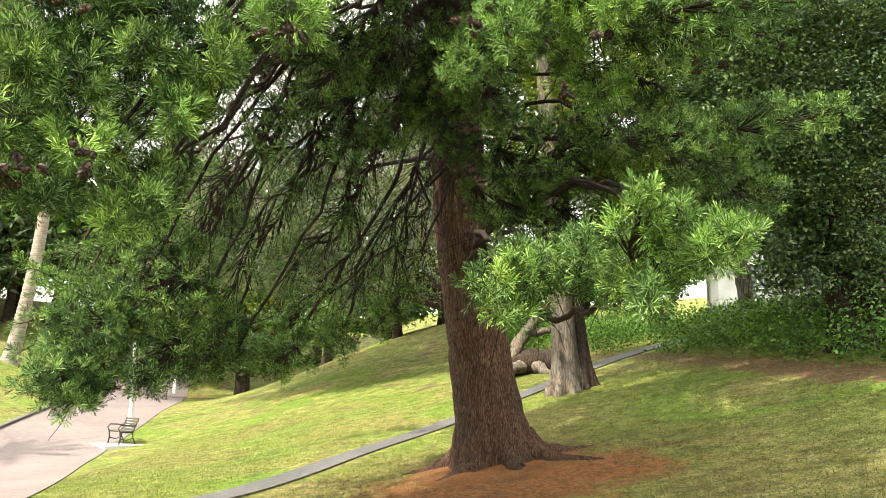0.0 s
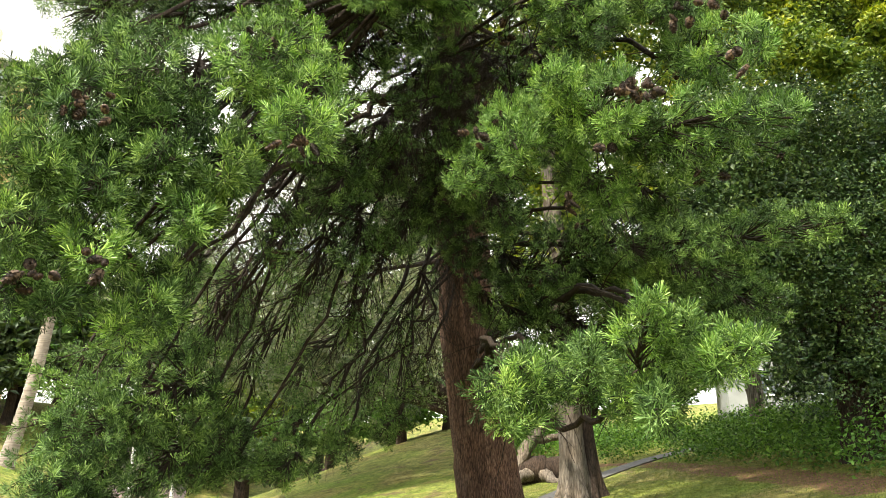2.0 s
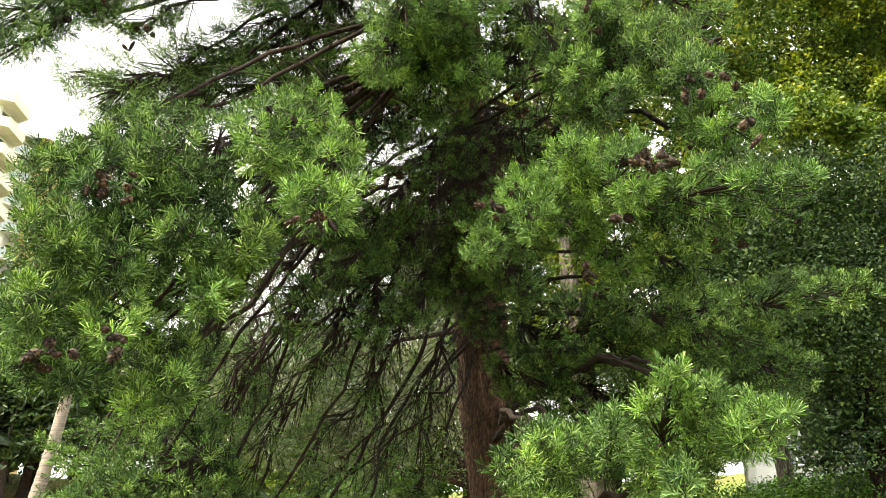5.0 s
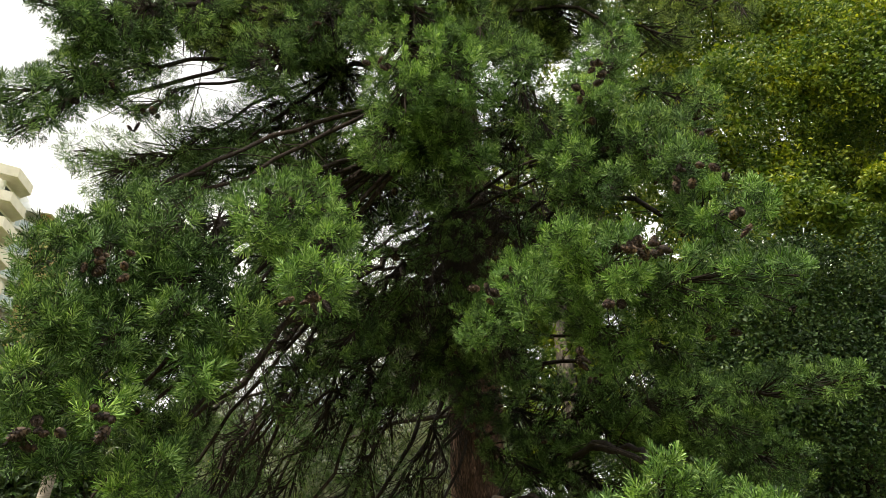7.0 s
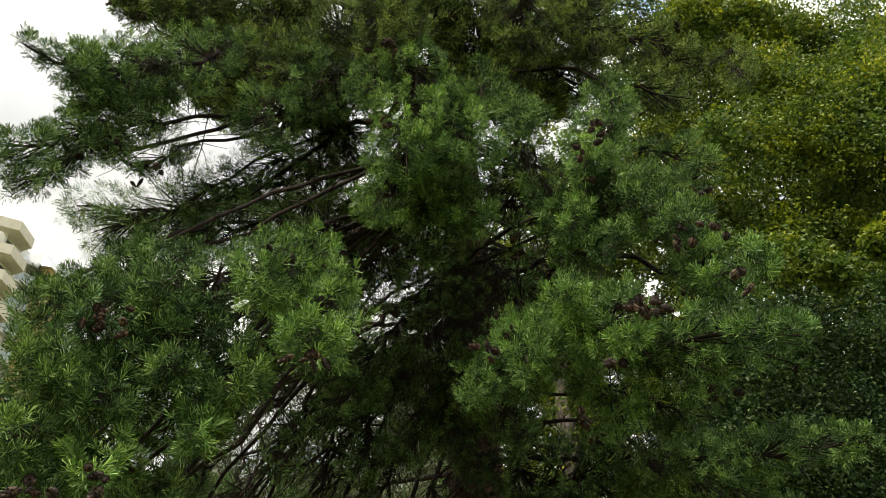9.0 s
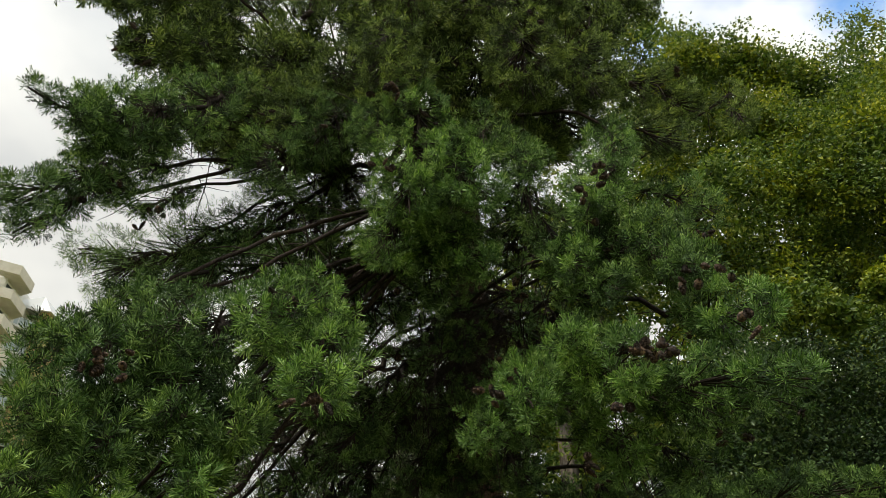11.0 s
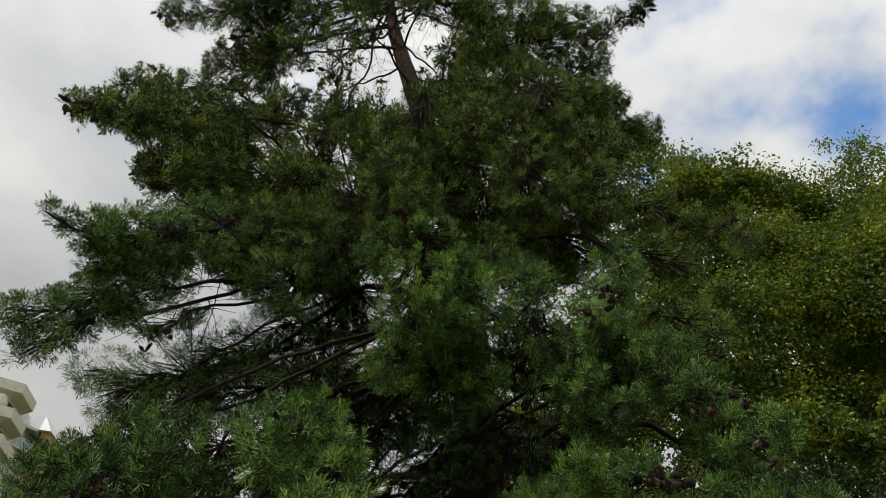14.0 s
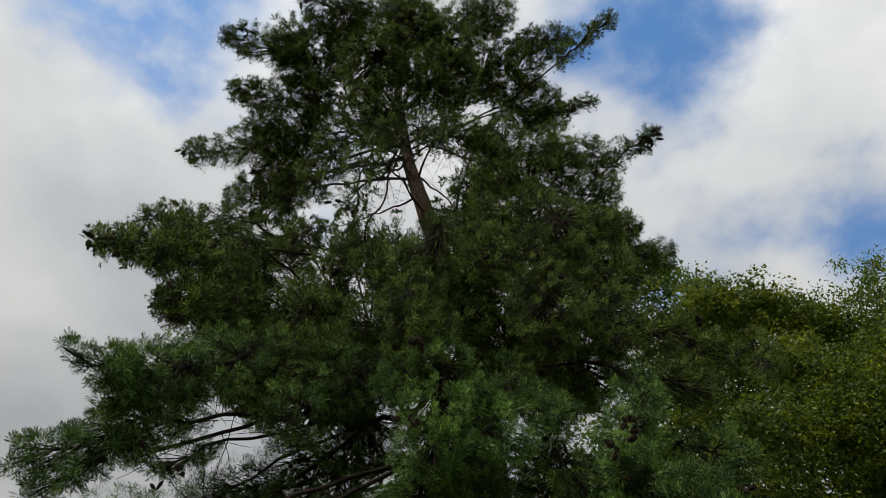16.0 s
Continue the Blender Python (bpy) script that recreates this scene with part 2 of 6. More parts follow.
def tube(points, radii, sides=7, wobble=0.0, seed=0):
    """Vertices and quads of a tapering tube along points."""
    p = np.asarray(points, float)
    r = np.asarray(radii, float)
    n = len(p)
    d = unit(np.gradient(p, axis=0))
    ref = np.where(np.abs(d[:, 2:3]) < 0.9, np.array([[0, 0, 1.0]]), np.array([[1.0, 0, 0]]))
    if np.abs(d[:, 2]).mean() > 0.6:
        ref = np.tile([[0, 1.0, 0]], (n, 1))
    a = unit(np.cross(d, ref))
    b = np.cross(d, a)
    ang = np.linspace(0, 2 * np.pi, sides, endpoint=False)
    rr = r[:, None] * np.ones((1, sides))
    if wobble:
        g = np.random.default_rng(seed)
        rr = rr * (1 + wobble * g.standard_normal((n, sides)))
    v = p[:, None] + rr[..., None] * (np.cos(ang)[None, :, None] * a[:, None] + np.sin(ang)[None, :, None] * b[:, None])
    i = np.arange(n - 1)[:, None] * sides
    j = np.arange(sides)[None]
    k = (j + 1) % sides
    f = np.stack([i + j, i + k, i + sides + k, i + sides + j], -1).reshape(-1, 4)
    return v.reshape(-1, 3), f


def bundle(pieces):
    """Joins (verts, faces) pieces into one pair of arrays."""
    vs, fs, o = [], [], 0
    for v, f in pieces:
        vs.append(v)
        fs.append(f + o)
        o += len(v)
    return np.concatenate(vs), np.concatenate(fs)


def bezier(a, c, b, n):
    t = np.linspace(0, 1, n)[:, None]
    return (1 - t) ** 2 * np.asarray(a) + 2 * t * (1 - t) * np.asarray(c) + t ** 2 * np.asarray(b)


# ---------------------------------------------------------------- ground
GROUND = np.array([4.824, 1.27, 4.803, -0.298, 0.771, 1.082, 0.433, 1.457, 0.161, -2.192, -2.516, -4.56, -3.529, 0.157, -0.729, -0.547, 1.678, -2.236, -2.524, 0.156, -1.391, 0.328, -0.909, 2.27, 0.03, -1.508, -0.902, -3.792])


def ground_z(x, y):
    """Height of the hillside: a flat by the camera, a rise behind and beside it, the walk in the hollow."""
    x, y = np.asarray(x, float), np.asarray(y, float)
    z = GROUND[0] + GROUND[1] * np.tanh(x / 20) + GROUND[2] * np.tanh((y - 25) / 25)
    k = 3
    for gx in (-24, -14, -4, 6, 16):
        for gy in (8, 20, 32, 44, 56):
            z = z + GROUND[k] * np.exp(-((x - gx) ** 2 + (y - gy) ** 2) / 162.0)
            k += 1
    return z


def on_ground(x, y, dz=0.0):
    return (x, y, float(ground_z(x, y)) + dz)


def ground_material():
    m = Mat("lawn", 0.95, spec=0.2)
    fine = m.noise(38, 6, 0.7)
    mid = m.noise(2.6, 5, 0.6)
    big = m.noise(0.33, 4, 0.55, distort=0.6)
    grain = m.math("ADD", m.math("MULTIPLY", fine, 0.65), m.math("MULTIPLY", mid, 0.35))
    grass = m.ramp(grain, (0.38, (0.038, 0.052, 0.008)), (0.5, (0.110, 0.152, 0.023)), (0.62, (0.240, 0.275, 0.070)))
    dry = m.ramp(grain, (0.38, (0.060, 0.046, 0.018)), (0.5, (0.165, 0.132, 0.050)), (0.62, (0.300, 0.250, 0.120)))
    c = m.mix(m.ramp(big, (0.36, (0.03, 0.03, 0.03)), (0.60, (0.74, 0.74, 0.74))), grass, dry)
    lush = m.ramp(grain, (0.38, (0.028, 0.062, 0.007)), (0.5, (0.088, 0.150, 0.016)), (0.62, (0.18, 0.245, 0.038)))
    c = m.mix(m.ramp(m.noise(0.22, 3, 0.5, (1, 1, 1), distort=1.0), (0.54, (0, 0, 0)), (0.66, (0.75, 0.75, 0.75))), c, lush)
    # needle litter round the foot of the pine
    dist = m.n.new("ShaderNodeVectorMath")
    dist.operation = "DISTANCE"
    sep = m.n.new("ShaderNodeMapping")
    sep.inputs["Scale"].default_value = (0.72, 1.0, 0.0)
    m.l.new(m.co.outputs["Object"], sep.inputs["Vector"])
    m.l.new(sep.outputs["Vector"], dist.inputs[0])
    dist.inputs[1].default_value = (0.78, 11.6, 0.0)
    edge = m.math("ADD", dist.outputs["Value"], m.math("MULTIPLY", m.math("SUBTRACT", m.noise(1.3, 5, 0.65), 0.5), 2.6))
    litter = m.ramp(m.noise(55, 5, 0.8), (0.32, (0.070, 0.026, 0.011)), (0.5, (0.225, 0.088, 0.033)), (0.68, (0.40, 0.190, 0.080)))
    c = m.mix(m.ramp(m.math("MULTIPLY", edge, 0.4), (0.44, (1, 1, 1)), (0.74, (0, 0, 0))), c, litter)
    # bare soil patches
    soil = m.ramp(fine, (0.3, (0.055, 0.037, 0.023)), (0.7, (0.150, 0.103, 0.066)))
    c = m.mix(m.ramp(m.noise(0.75, 5, 0.65, distort=0.5), (0.60, (0, 0, 0)), (0.68, (0.85, 0.85, 0.85))), c, soil)
    band = m.math("ADD", m.attr("bare"), m.math("MULTIPLY", m.math("SUBTRACT", m.noise(1.6, 5, 0.65), 0.5), 1.3))
    red_soil = m.ramp(fine, (0.3, (0.070, 0.036, 0.022)), (0.7, (0.190, 0.110, 0.070)))
    c = m.mix(m.ramp(band, (0.42, (0, 0, 0)), (0.62, (1, 1, 1))), c, red_soil)
    tuft = m.noise(9, 4, 0.6, distort=0.8)
    c = m.mix(1.0, c, m.ramp(tuft, (0.38, (0.66, 0.70, 0.62)), (0.60, (1.30, 1.27, 1.18))), "MULTIPLY")
    m.color(c)
    m.bump(m.math("ADD", m.math("MULTIPLY", fine, 0.5), m.math("ADD", m.math("MULTIPLY", mid, 0.5), m.math("MULTIPLY", tuft, 0.7))), 0.07)
    return m.m


M_GROUND = ground_material()


def build_ground():
    near = np.concatenate([np.arange(-40, 41, 0.5)])
    far = np.array([45, 52, 60, 72, 90, 120, 170, 260, 420, 800, 1600, 3000.0])
    xs = np.concatenate([-far[::-1], near, far])
    ys = np.concatenate([-far[::-1], near[near < 0], np.arange(0, 60.1, 0.5), far[far > 60.5]])
    gx, gy = np.meshgrid(xs, ys)
    z = ground_z(gx, gy)
    v = np.stack([gx, gy, z], -1).reshape(-1, 3)
    nx, ny = len(xs), len(ys)
    i = np.arange(ny - 1)[:, None] * nx + np.arange(nx - 1)[None]
    f = np.stack([i, i + 1, i + nx + 1, i + nx], -1).reshape(-1, 4)
    me = mesh_of("ground", v, f, M_GROUND, True)
    edge = np.interp(v[:, 1], [8.5, 10.5, 14.0, 15.9, 19.6, 25.6, 29.5], [11, 9.5, 7.6, 7.3, 6.9, 6.3, 2.5])
    bare = np.exp(-((v[:, 0] - edge + 0.35) / 0.55) ** 2) * (v[:, 1] > 8) * (v[:, 1] < 28)
    me.attributes.new("bare", "FLOAT", "POINT").data.foreach_set("value", bare.astype(np.float32))
    ob = new("ground", me)
    tagged(ob, "sloping mown lawn, green and straw-coloured, with bare soil and needle litter", "lawn", kind="structure")
    return ob


ground = build_ground()


def strip_mesh(name, centre, width, lift, thick, material, step=0.4):
    """A paved strip draped over the ground along a centre line, with thickness."""
    c = np.asarray(centre, float)
    seg = np.r_[0, np.cumsum(np.linalg.norm(np.diff(c, axis=0), axis=1))]
    s = np.arange(0, seg[-1], step)
    line = np.stack([np.interp(s, seg, c[:, a]) for a in (0, 1)], 1)
    for _ in range(6):
        line[1:-1] = (line[:-2] + 2 * line[1:-1] + line[2:]) / 4
    d = unit(np.gradient(line, axis=0))
    nrm = np.stack([-d[:, 1], d[:, 0]], 1)
    off = np.linspace(-width / 2, width / 2, 7)
    pts = line[:, None] + off[None, :, None] * nrm[:, None]
    z = ground_z(pts[..., 0], pts[..., 1]) + lift
    top = np.concatenate([pts, z[..., None]], -1)
    ring = np.concatenate([top[:, :1] - [0, 0, thick], top, top[:, -1:] - [0, 0, thick]], 1)
    n, q = ring.shape[:2]
    i = np.arange(n - 1)[:, None] * q + np.arange(q - 1)[None]
    f = np.stack([i, i + 1, i + q + 1, i + q], -1).reshape(-1, 4)
    return mesh_of(name, ring.reshape(-1, 3), f, material), line, nrm


def paving_material():
    m = Mat("pink_paving", 0.85, spec=0.3)
    c = m.ramp(m.noise(6, 6, 0.6), (0.3, (0.132, 0.104, 0.099)), (0.7, (0.182, 0.146, 0.138)))
    c = m.mix(1.0, c, m.ramp(m.noise(0.5, 3), (0.3, (0.85, 0.85, 0.86)), (0.7, (1.1, 1.08, 1.05))), "MULTIPLY")
    return m.color(c).bump(m.noise(60, 4), 0.006).m


def concrete_material(name, a, b, scale=8):
    m = Mat(name, 0.9, spec=0.3)
    c = m.ramp(m.noise(scale, 6, 0.65), (0.3, a), (0.7, b))
    c = m.mix(1.0, c, m.ramp(m.noise(0.9, 4), (0.3, (0.75, 0.76, 0.76)), (0.7, (1.12, 1.1, 1.08))), "MULTIPLY")
    return m.color(c).bump(m.noise(70, 4), 0.008).m


M_PAVE = paving_material()
M_ASPHALT = concrete_material("worn_asphalt", (0.060, 0.058, 0.060), (0.110, 0.106, 0.106))
M_KERB = concrete_material("concrete_kerb", (0.075, 0.068, 0.060), (0.140, 0.128, 0.115))

walk_mesh, _, _ = strip_mesh("promenade", [(-3.5, -12), (-5.0, -2), (-6.6, 6), (-9.0, 14), (-11.1, 20.4), (-12.2, 25.3), (-13.2, 31), (-14.4, 37), (-16.9, 47), (-20, 58), (-26, 75)], 4.1, 0.025, 0.12, M_PAVE)
tagged(new("promenade", walk_mesh), "wide pinkish paved walk winding between the lawns", "path", kind="structure")
kerb_mesh, _, _ = strip_mesh("kerb", [(-10.2, 6), (-11.9, 14), (-13.4, 20.0), (-14.35, 25.3), (-15.35, 31), (-16.5, 37), (-19, 47), (-22, 58)], 0.14, 0.12, 0.3, M_KERB)
tagged(new("kerb", kerb_mesh), "low concrete kerb along the paved walk", "kerb", kind="structure")
foot_mesh, _, _ = strip_mesh("footpath", [(-8.0, 6.4), (-5.2, 9.9), (-3.3, 12.2), (-1.75, 16.0), (0.3, 18.4), (2.45, 20.9), (6.5, 26.6), (10.5, 31.5)], 0.70, 0.022, 0.12, M_ASPHALT)
tagged(new("footpath", foot_mesh), "narrow grey asphalt footpath climbing the lawn", "path", kind="structure")
edge_mesh, _, _ = strip_mesh("trim", [(-7.68, 6.15), (-4.92, 9.72), (-2.97, 12.08), (-1.45, 15.85), (0.57, 18.2), (2.72, 20.7), (6.77, 26.4), (10.77, 31.3)], 0.06, 0.035, 0.2, M_KERB)
tagged(new("trim", edge_mesh), "thin concrete edging strip of the footpath", "edging", kind="structure")


# ---------------------------------------------------------------- the pine
def needles(base, way, count, length, reach, width, g, spread=(96, 24), pointed=False):
    """One triangle a needle, blunt-ended or pointed: shoots at base along way, each with count needles along reach."""
    n = len(base)
    s = g.random((n, count)) ** 0.8
    th = np.radians(spread[0] + (spread[1] - spread[0]) * s + g.normal(0, 9, (n, count)))
    ph = g.random((n, count)) * 2 * np.pi
    ref = np.where(np.abs(way[:, 2:3]) < 0.85, np.array([[0, 0, 1.0]]), np.array([[1.0, 0, 0]]))
    a = unit(np.cross(way, ref))
    b = np.cross(way, a)
    side = np.cos(ph)[..., None] * a[:, None] + np.sin(ph)[..., None] * b[:, None]
    d = np.cos(th)[..., None] * way[:, None] + np.sin(th)[..., None] * side
    d[..., 2] += 0.12
    d = unit(d)
    root = base[:, None] + (s * reach[:, None])[..., None] * way[:, None]
    ln = length * (0.85 + 0.3 * g.random((n, count)))
    tip = root + d * ln[..., None]
    wv = unit(np.cross(d, g.standard_normal((n, count, 3)))) * (width / 2)
    v = np.stack([tip, root - wv, root + wv] if pointed else [root, tip - wv, tip + wv], 2).reshape(-1, 3)
    f = np.arange(len(v)).reshape(-1, 3)
    return v, f


def cone_mesh(length, width, open_scales=True, rings=7):
    """Points and faces of a pine cone hanging along -z: an egg-shaped core with rings of thick scales."""
    pieces = []
    t = np.linspace(0, 1, 5)
    prof = width / 2 * 0.72 * np.sin(np.pi * (0.08 + 0.88 * t ** 0.8)) ** 0.7
    core, f = tube(np.stack([0 * t, 0 * t, -t * length], 1), prof, 6)
    tri = np.concatenate([f[:, [0, 1, 2]], f[:, [0, 2, 3]]])
    pieces.append((core, tri))
    g = np.random.default_rng(3)
    for k in range(rings):
        u = 0.06 + 0.86 * k / (rings - 1)
        r = width / 2 * np.sin(np.pi * (0.10 + 0.85 * u ** 0.8)) ** 0.75
        m = 6 if 0 < k < rings - 1 else 5
        for j in range(m):
            a = 2 * np.pi * (j + 0.5 * (k % 2)) / m + 0.2 * g.random()
            e = np.array([np.cos(a), np.sin(a), 0])
            s = np.array([-np.sin(a), np.cos(a), 0])
            z0 = -u * length
            w = 0.42 * width * (1 - 0.35 * u)
            h = 0.11 * length
            drop = 0.10 * length if open_scales else 0.02 * length
            p = [e * r * 0.55 + [0, 0, z0 + h], e * r - s * w / 2 + [0, 0, z0 - drop], e * r + s * w / 2 + [0, 0, z0 - drop],
                 e * r * 1.16 + [0, 0, z0 - drop - h * 0.2], e * r * 0.6 + [0, 0, z0 - h * 0.9]]
            pieces.append((np.array(p), np.array([[0, 1, 3], [0, 3, 2], [1, 4, 2]])))
    v, f = bundle(pieces)
    return v, f


CONE_OPEN = mesh_of("pine_cone", *cone_mesh(0.100, 0.072), M_CONE)
CONE_SHUT = mesh_of("pine_cone", *cone_mesh(0.110, 0.048, False), M_CONE)
CONE_HIGH = cone_mesh(0.125, 0.080, True, 3)

TRUNK_Z = np.array([-0.3, 0.5, 1.2, 2.2, 4.2, 6.2, 9.0, 12.2, 15.0, 18.2, 20.8, 24, 28, 31.5])
TRUNK_X = np.array([0.85, 0.80, 0.72, 0.58, 0.30, 0.20, 0.12, -0.15, -0.55, -1.45, -2.15, -2.7, -3.0, -3.2])
TRUNK_Y = np.array([12.95, 12.95, 12.9, 12.9, 12.85, 12.8, 12.7, 12.5, 12.2, 11.9, 11.7, 11.5, 11.4, 11.3])
TRUNK_R = np.array([0.72, 0.60, 0.525, 0.485, 0.44, 0.42, 0.39, 0.35, 0.30, 0.235, 0.175, 0.125, 0.075, 0.03])


def on_trunk(z):
    return np.array([np.interp(z, TRUNK_Z, TRUNK_X), np.interp(z, TRUNK_Z, TRUNK_Y), z])


def litter_mound():
    """Fallen needles heaped round the foot of the pine, with loose needles on top."""
    m = Mat("needle_litter", 0.9, spec=0.15)
    c = m.ramp(m.noise(60, 5, 0.8), (0.32, (0.075, 0.030, 0.012)), (0.5, (0.235, 0.098, 0.036)), (0.68, (0.42, 0.210, 0.090)))
    c = m.mix(1.0, c, m.ramp(m.noise(2.2, 4), (0.35, (0.62, 0.66, 0.70)), (0.65, (1.15, 1.08, 1.0))), "MULTIPLY")
    m.color(c).bump(m.noise(80, 4, 0.7), 0.02)
    rings, sides = 16, 72
    ang = np.linspace(0, 2 * np.pi, sides, endpoint=False)
    u = np.linspace(0, 1, rings)
    v = np.zeros((rings, sides, 3))
    for i in range(rings):
        for j in range(sides):
            wob = 1 + 0.28 * noise.noise(Vector((np.cos(ang[j]) * 1.6, np.sin(ang[j]) * 1.6, 3.0)))
            r = 0.42 + 1.15 * u[i] * wob
            x, y = 0.82 + np.cos(ang[j]) * r * 1.25, 12.75 + np.sin(ang[j]) * r * 0.95
            lump = 0.05 * noise.noise(Vector((x * 3, y * 3, 0.0)))
            v[i, j] = x, y, ground_z(x, y) + (0.10 * (1 - u[i]) ** 1.8 + lump * (1 - u[i])) - 0.04 * u[i] ** 2
    i = np.arange(rings - 1)[:, None] * sides
    j = np.arange(sides)[None]
    k = (j + 1) % sides
    f = np.stack([i + j, i + k, i + sides + k, i + sides + j], -1).reshape(-1, 4)
    ob = new("needle_litter", mesh_of("needle_litter", v.reshape(-1, 3), f, m.m, True))
    tagged(ob, "orange-brown fallen needles heaped round the pine's foot", "leaf litter", kind="stuff")
    g = np.random.default_rng(15)
    n = 16000
    a, r = g.random(n) * 2 * np.pi, 0.5 + 2.3 * g.random(n) ** 0.7
    x, y = 0.82 + np.cos(a) * r * 1.25, 12.75 + np.sin(a) * r * 0.95
    uu = np.clip((r - 0.42) / 1.15, 0, 1)
    root = np.column_stack([x, y, ground_z(x, y) + 0.10 * (1 - uu) ** 1.8 + 0.012])
    d = unit(np.column_stack([g.normal(0, 1, (n, 2)), g.normal(0.12, 0.12, n)]))
    s = unit(np.cross(d, [0, 0, 1.0])) * 0.004
    vv = np.stack([root - s, root + s, root + d * 0.09], 1).reshape(-1, 3)
    ob = new("fallen_needles", mesh_of("fallen_needles", vv, np.arange(3 * n).reshape(-1, 3), M_NEEDLE_DRY))
    tagged(ob, "loose dry pine needles on the ground", "leaf litter", kind="stuff")


litter_mound()

pine = thing("pine_tree", "tall old pine with furrowed red-brown bark, drooping limbs and clustered cones", "pine tree")


def build_trunk():
    z = np.concatenate([np.linspace(-0.3, 2.4, 28), np.linspace(2.5, 31.5, 110)])
    sides = 40
    ang = np.linspace(0, 2 * np.pi, sides, endpoint=False)
    r0 = np.interp(z, TRUNK_Z, TRUNK_R)
    flare = np.exp(-np.clip(z - 0.35, 0, None) / 0.5)
    lobes = 0.35 + 0.5 * np.cos(ang * 5 + 1.1) * np.cos(ang * 2 + 0.3) + 0.75 * np.exp(-((ang + 0.35 + np.pi) % (2 * np.pi) - np.pi) ** 2 / 0.5)
    r = r0[:, None] * (1 + 0.42 * flare[:, None] * lobes[None])
    # furrowed plates
    for i in range(len(z)):
        for j in range(sides):
            q = Vector((np.cos(ang[j]) * 4.2, np.sin(ang[j]) * 4.2, z[i] * 1.5))
            r[i, j] += (0.035 * noise.noise(q) + 0.028 * noise.noise(q * 2.7)) * min(1, r0[i] * 3)
    c = np.stack([np.interp(z, TRUNK_Z, TRUNK_X), np.interp(z, TRUNK_Z, TRUNK_Y), z], 1)
    v = c[:, None] + np.stack([np.cos(ang)[None] * r, np.sin(ang)[None] * r, 0 * r], -1)
    i = np.arange(len(z) - 1)[:, None] * sides
    j = np.arange(sides)[None]
    k = (j + 1) % sides
    f = np.stack([i + j, i + k, i + sides + k, i + sides + j], -1).reshape(-1, 4)
    child("trunk", mesh_of("trunk", v.reshape(-1, 3), f, M_BARK_PINE, True), pine, "furrowed red-brown bark trunk flaring at the foot")
    # surface roots that run out into the litter
    g = np.random.default_rng(6)
    for turn, run in ((-28, 1.5), (-75, 0.9), (-130, 1.0), (175, 0.9), (15, 1.2), (70, 1.0)):
        e = np.array([math.cos(radians(turn)), math.sin(radians(turn))])
        t = np.linspace(0, 1, 14)[:, None]
        xy = np.array([0.82, 12.95]) + e * (0.45 + run * t) + np.cumsum(g.normal(0, 0.02, (14, 2)), axis=0)
        r = 0.17 * (1 - t[:, 0]) ** 0.8 + 0.025
        top = ground_z(xy[:, 0], xy[:, 1]) + 0.42 * np.exp(-t[:, 0] * 5.0) - 0.25 * r - 0.04 * t[:, 0]
        v, f = tube(np.column_stack([xy, top]), r, 10, 0.06, 5)
        child("root", mesh_of("root", v, f, M_BARK_PINE, True), pine)


build_trunk()

HIGH_CONES = []


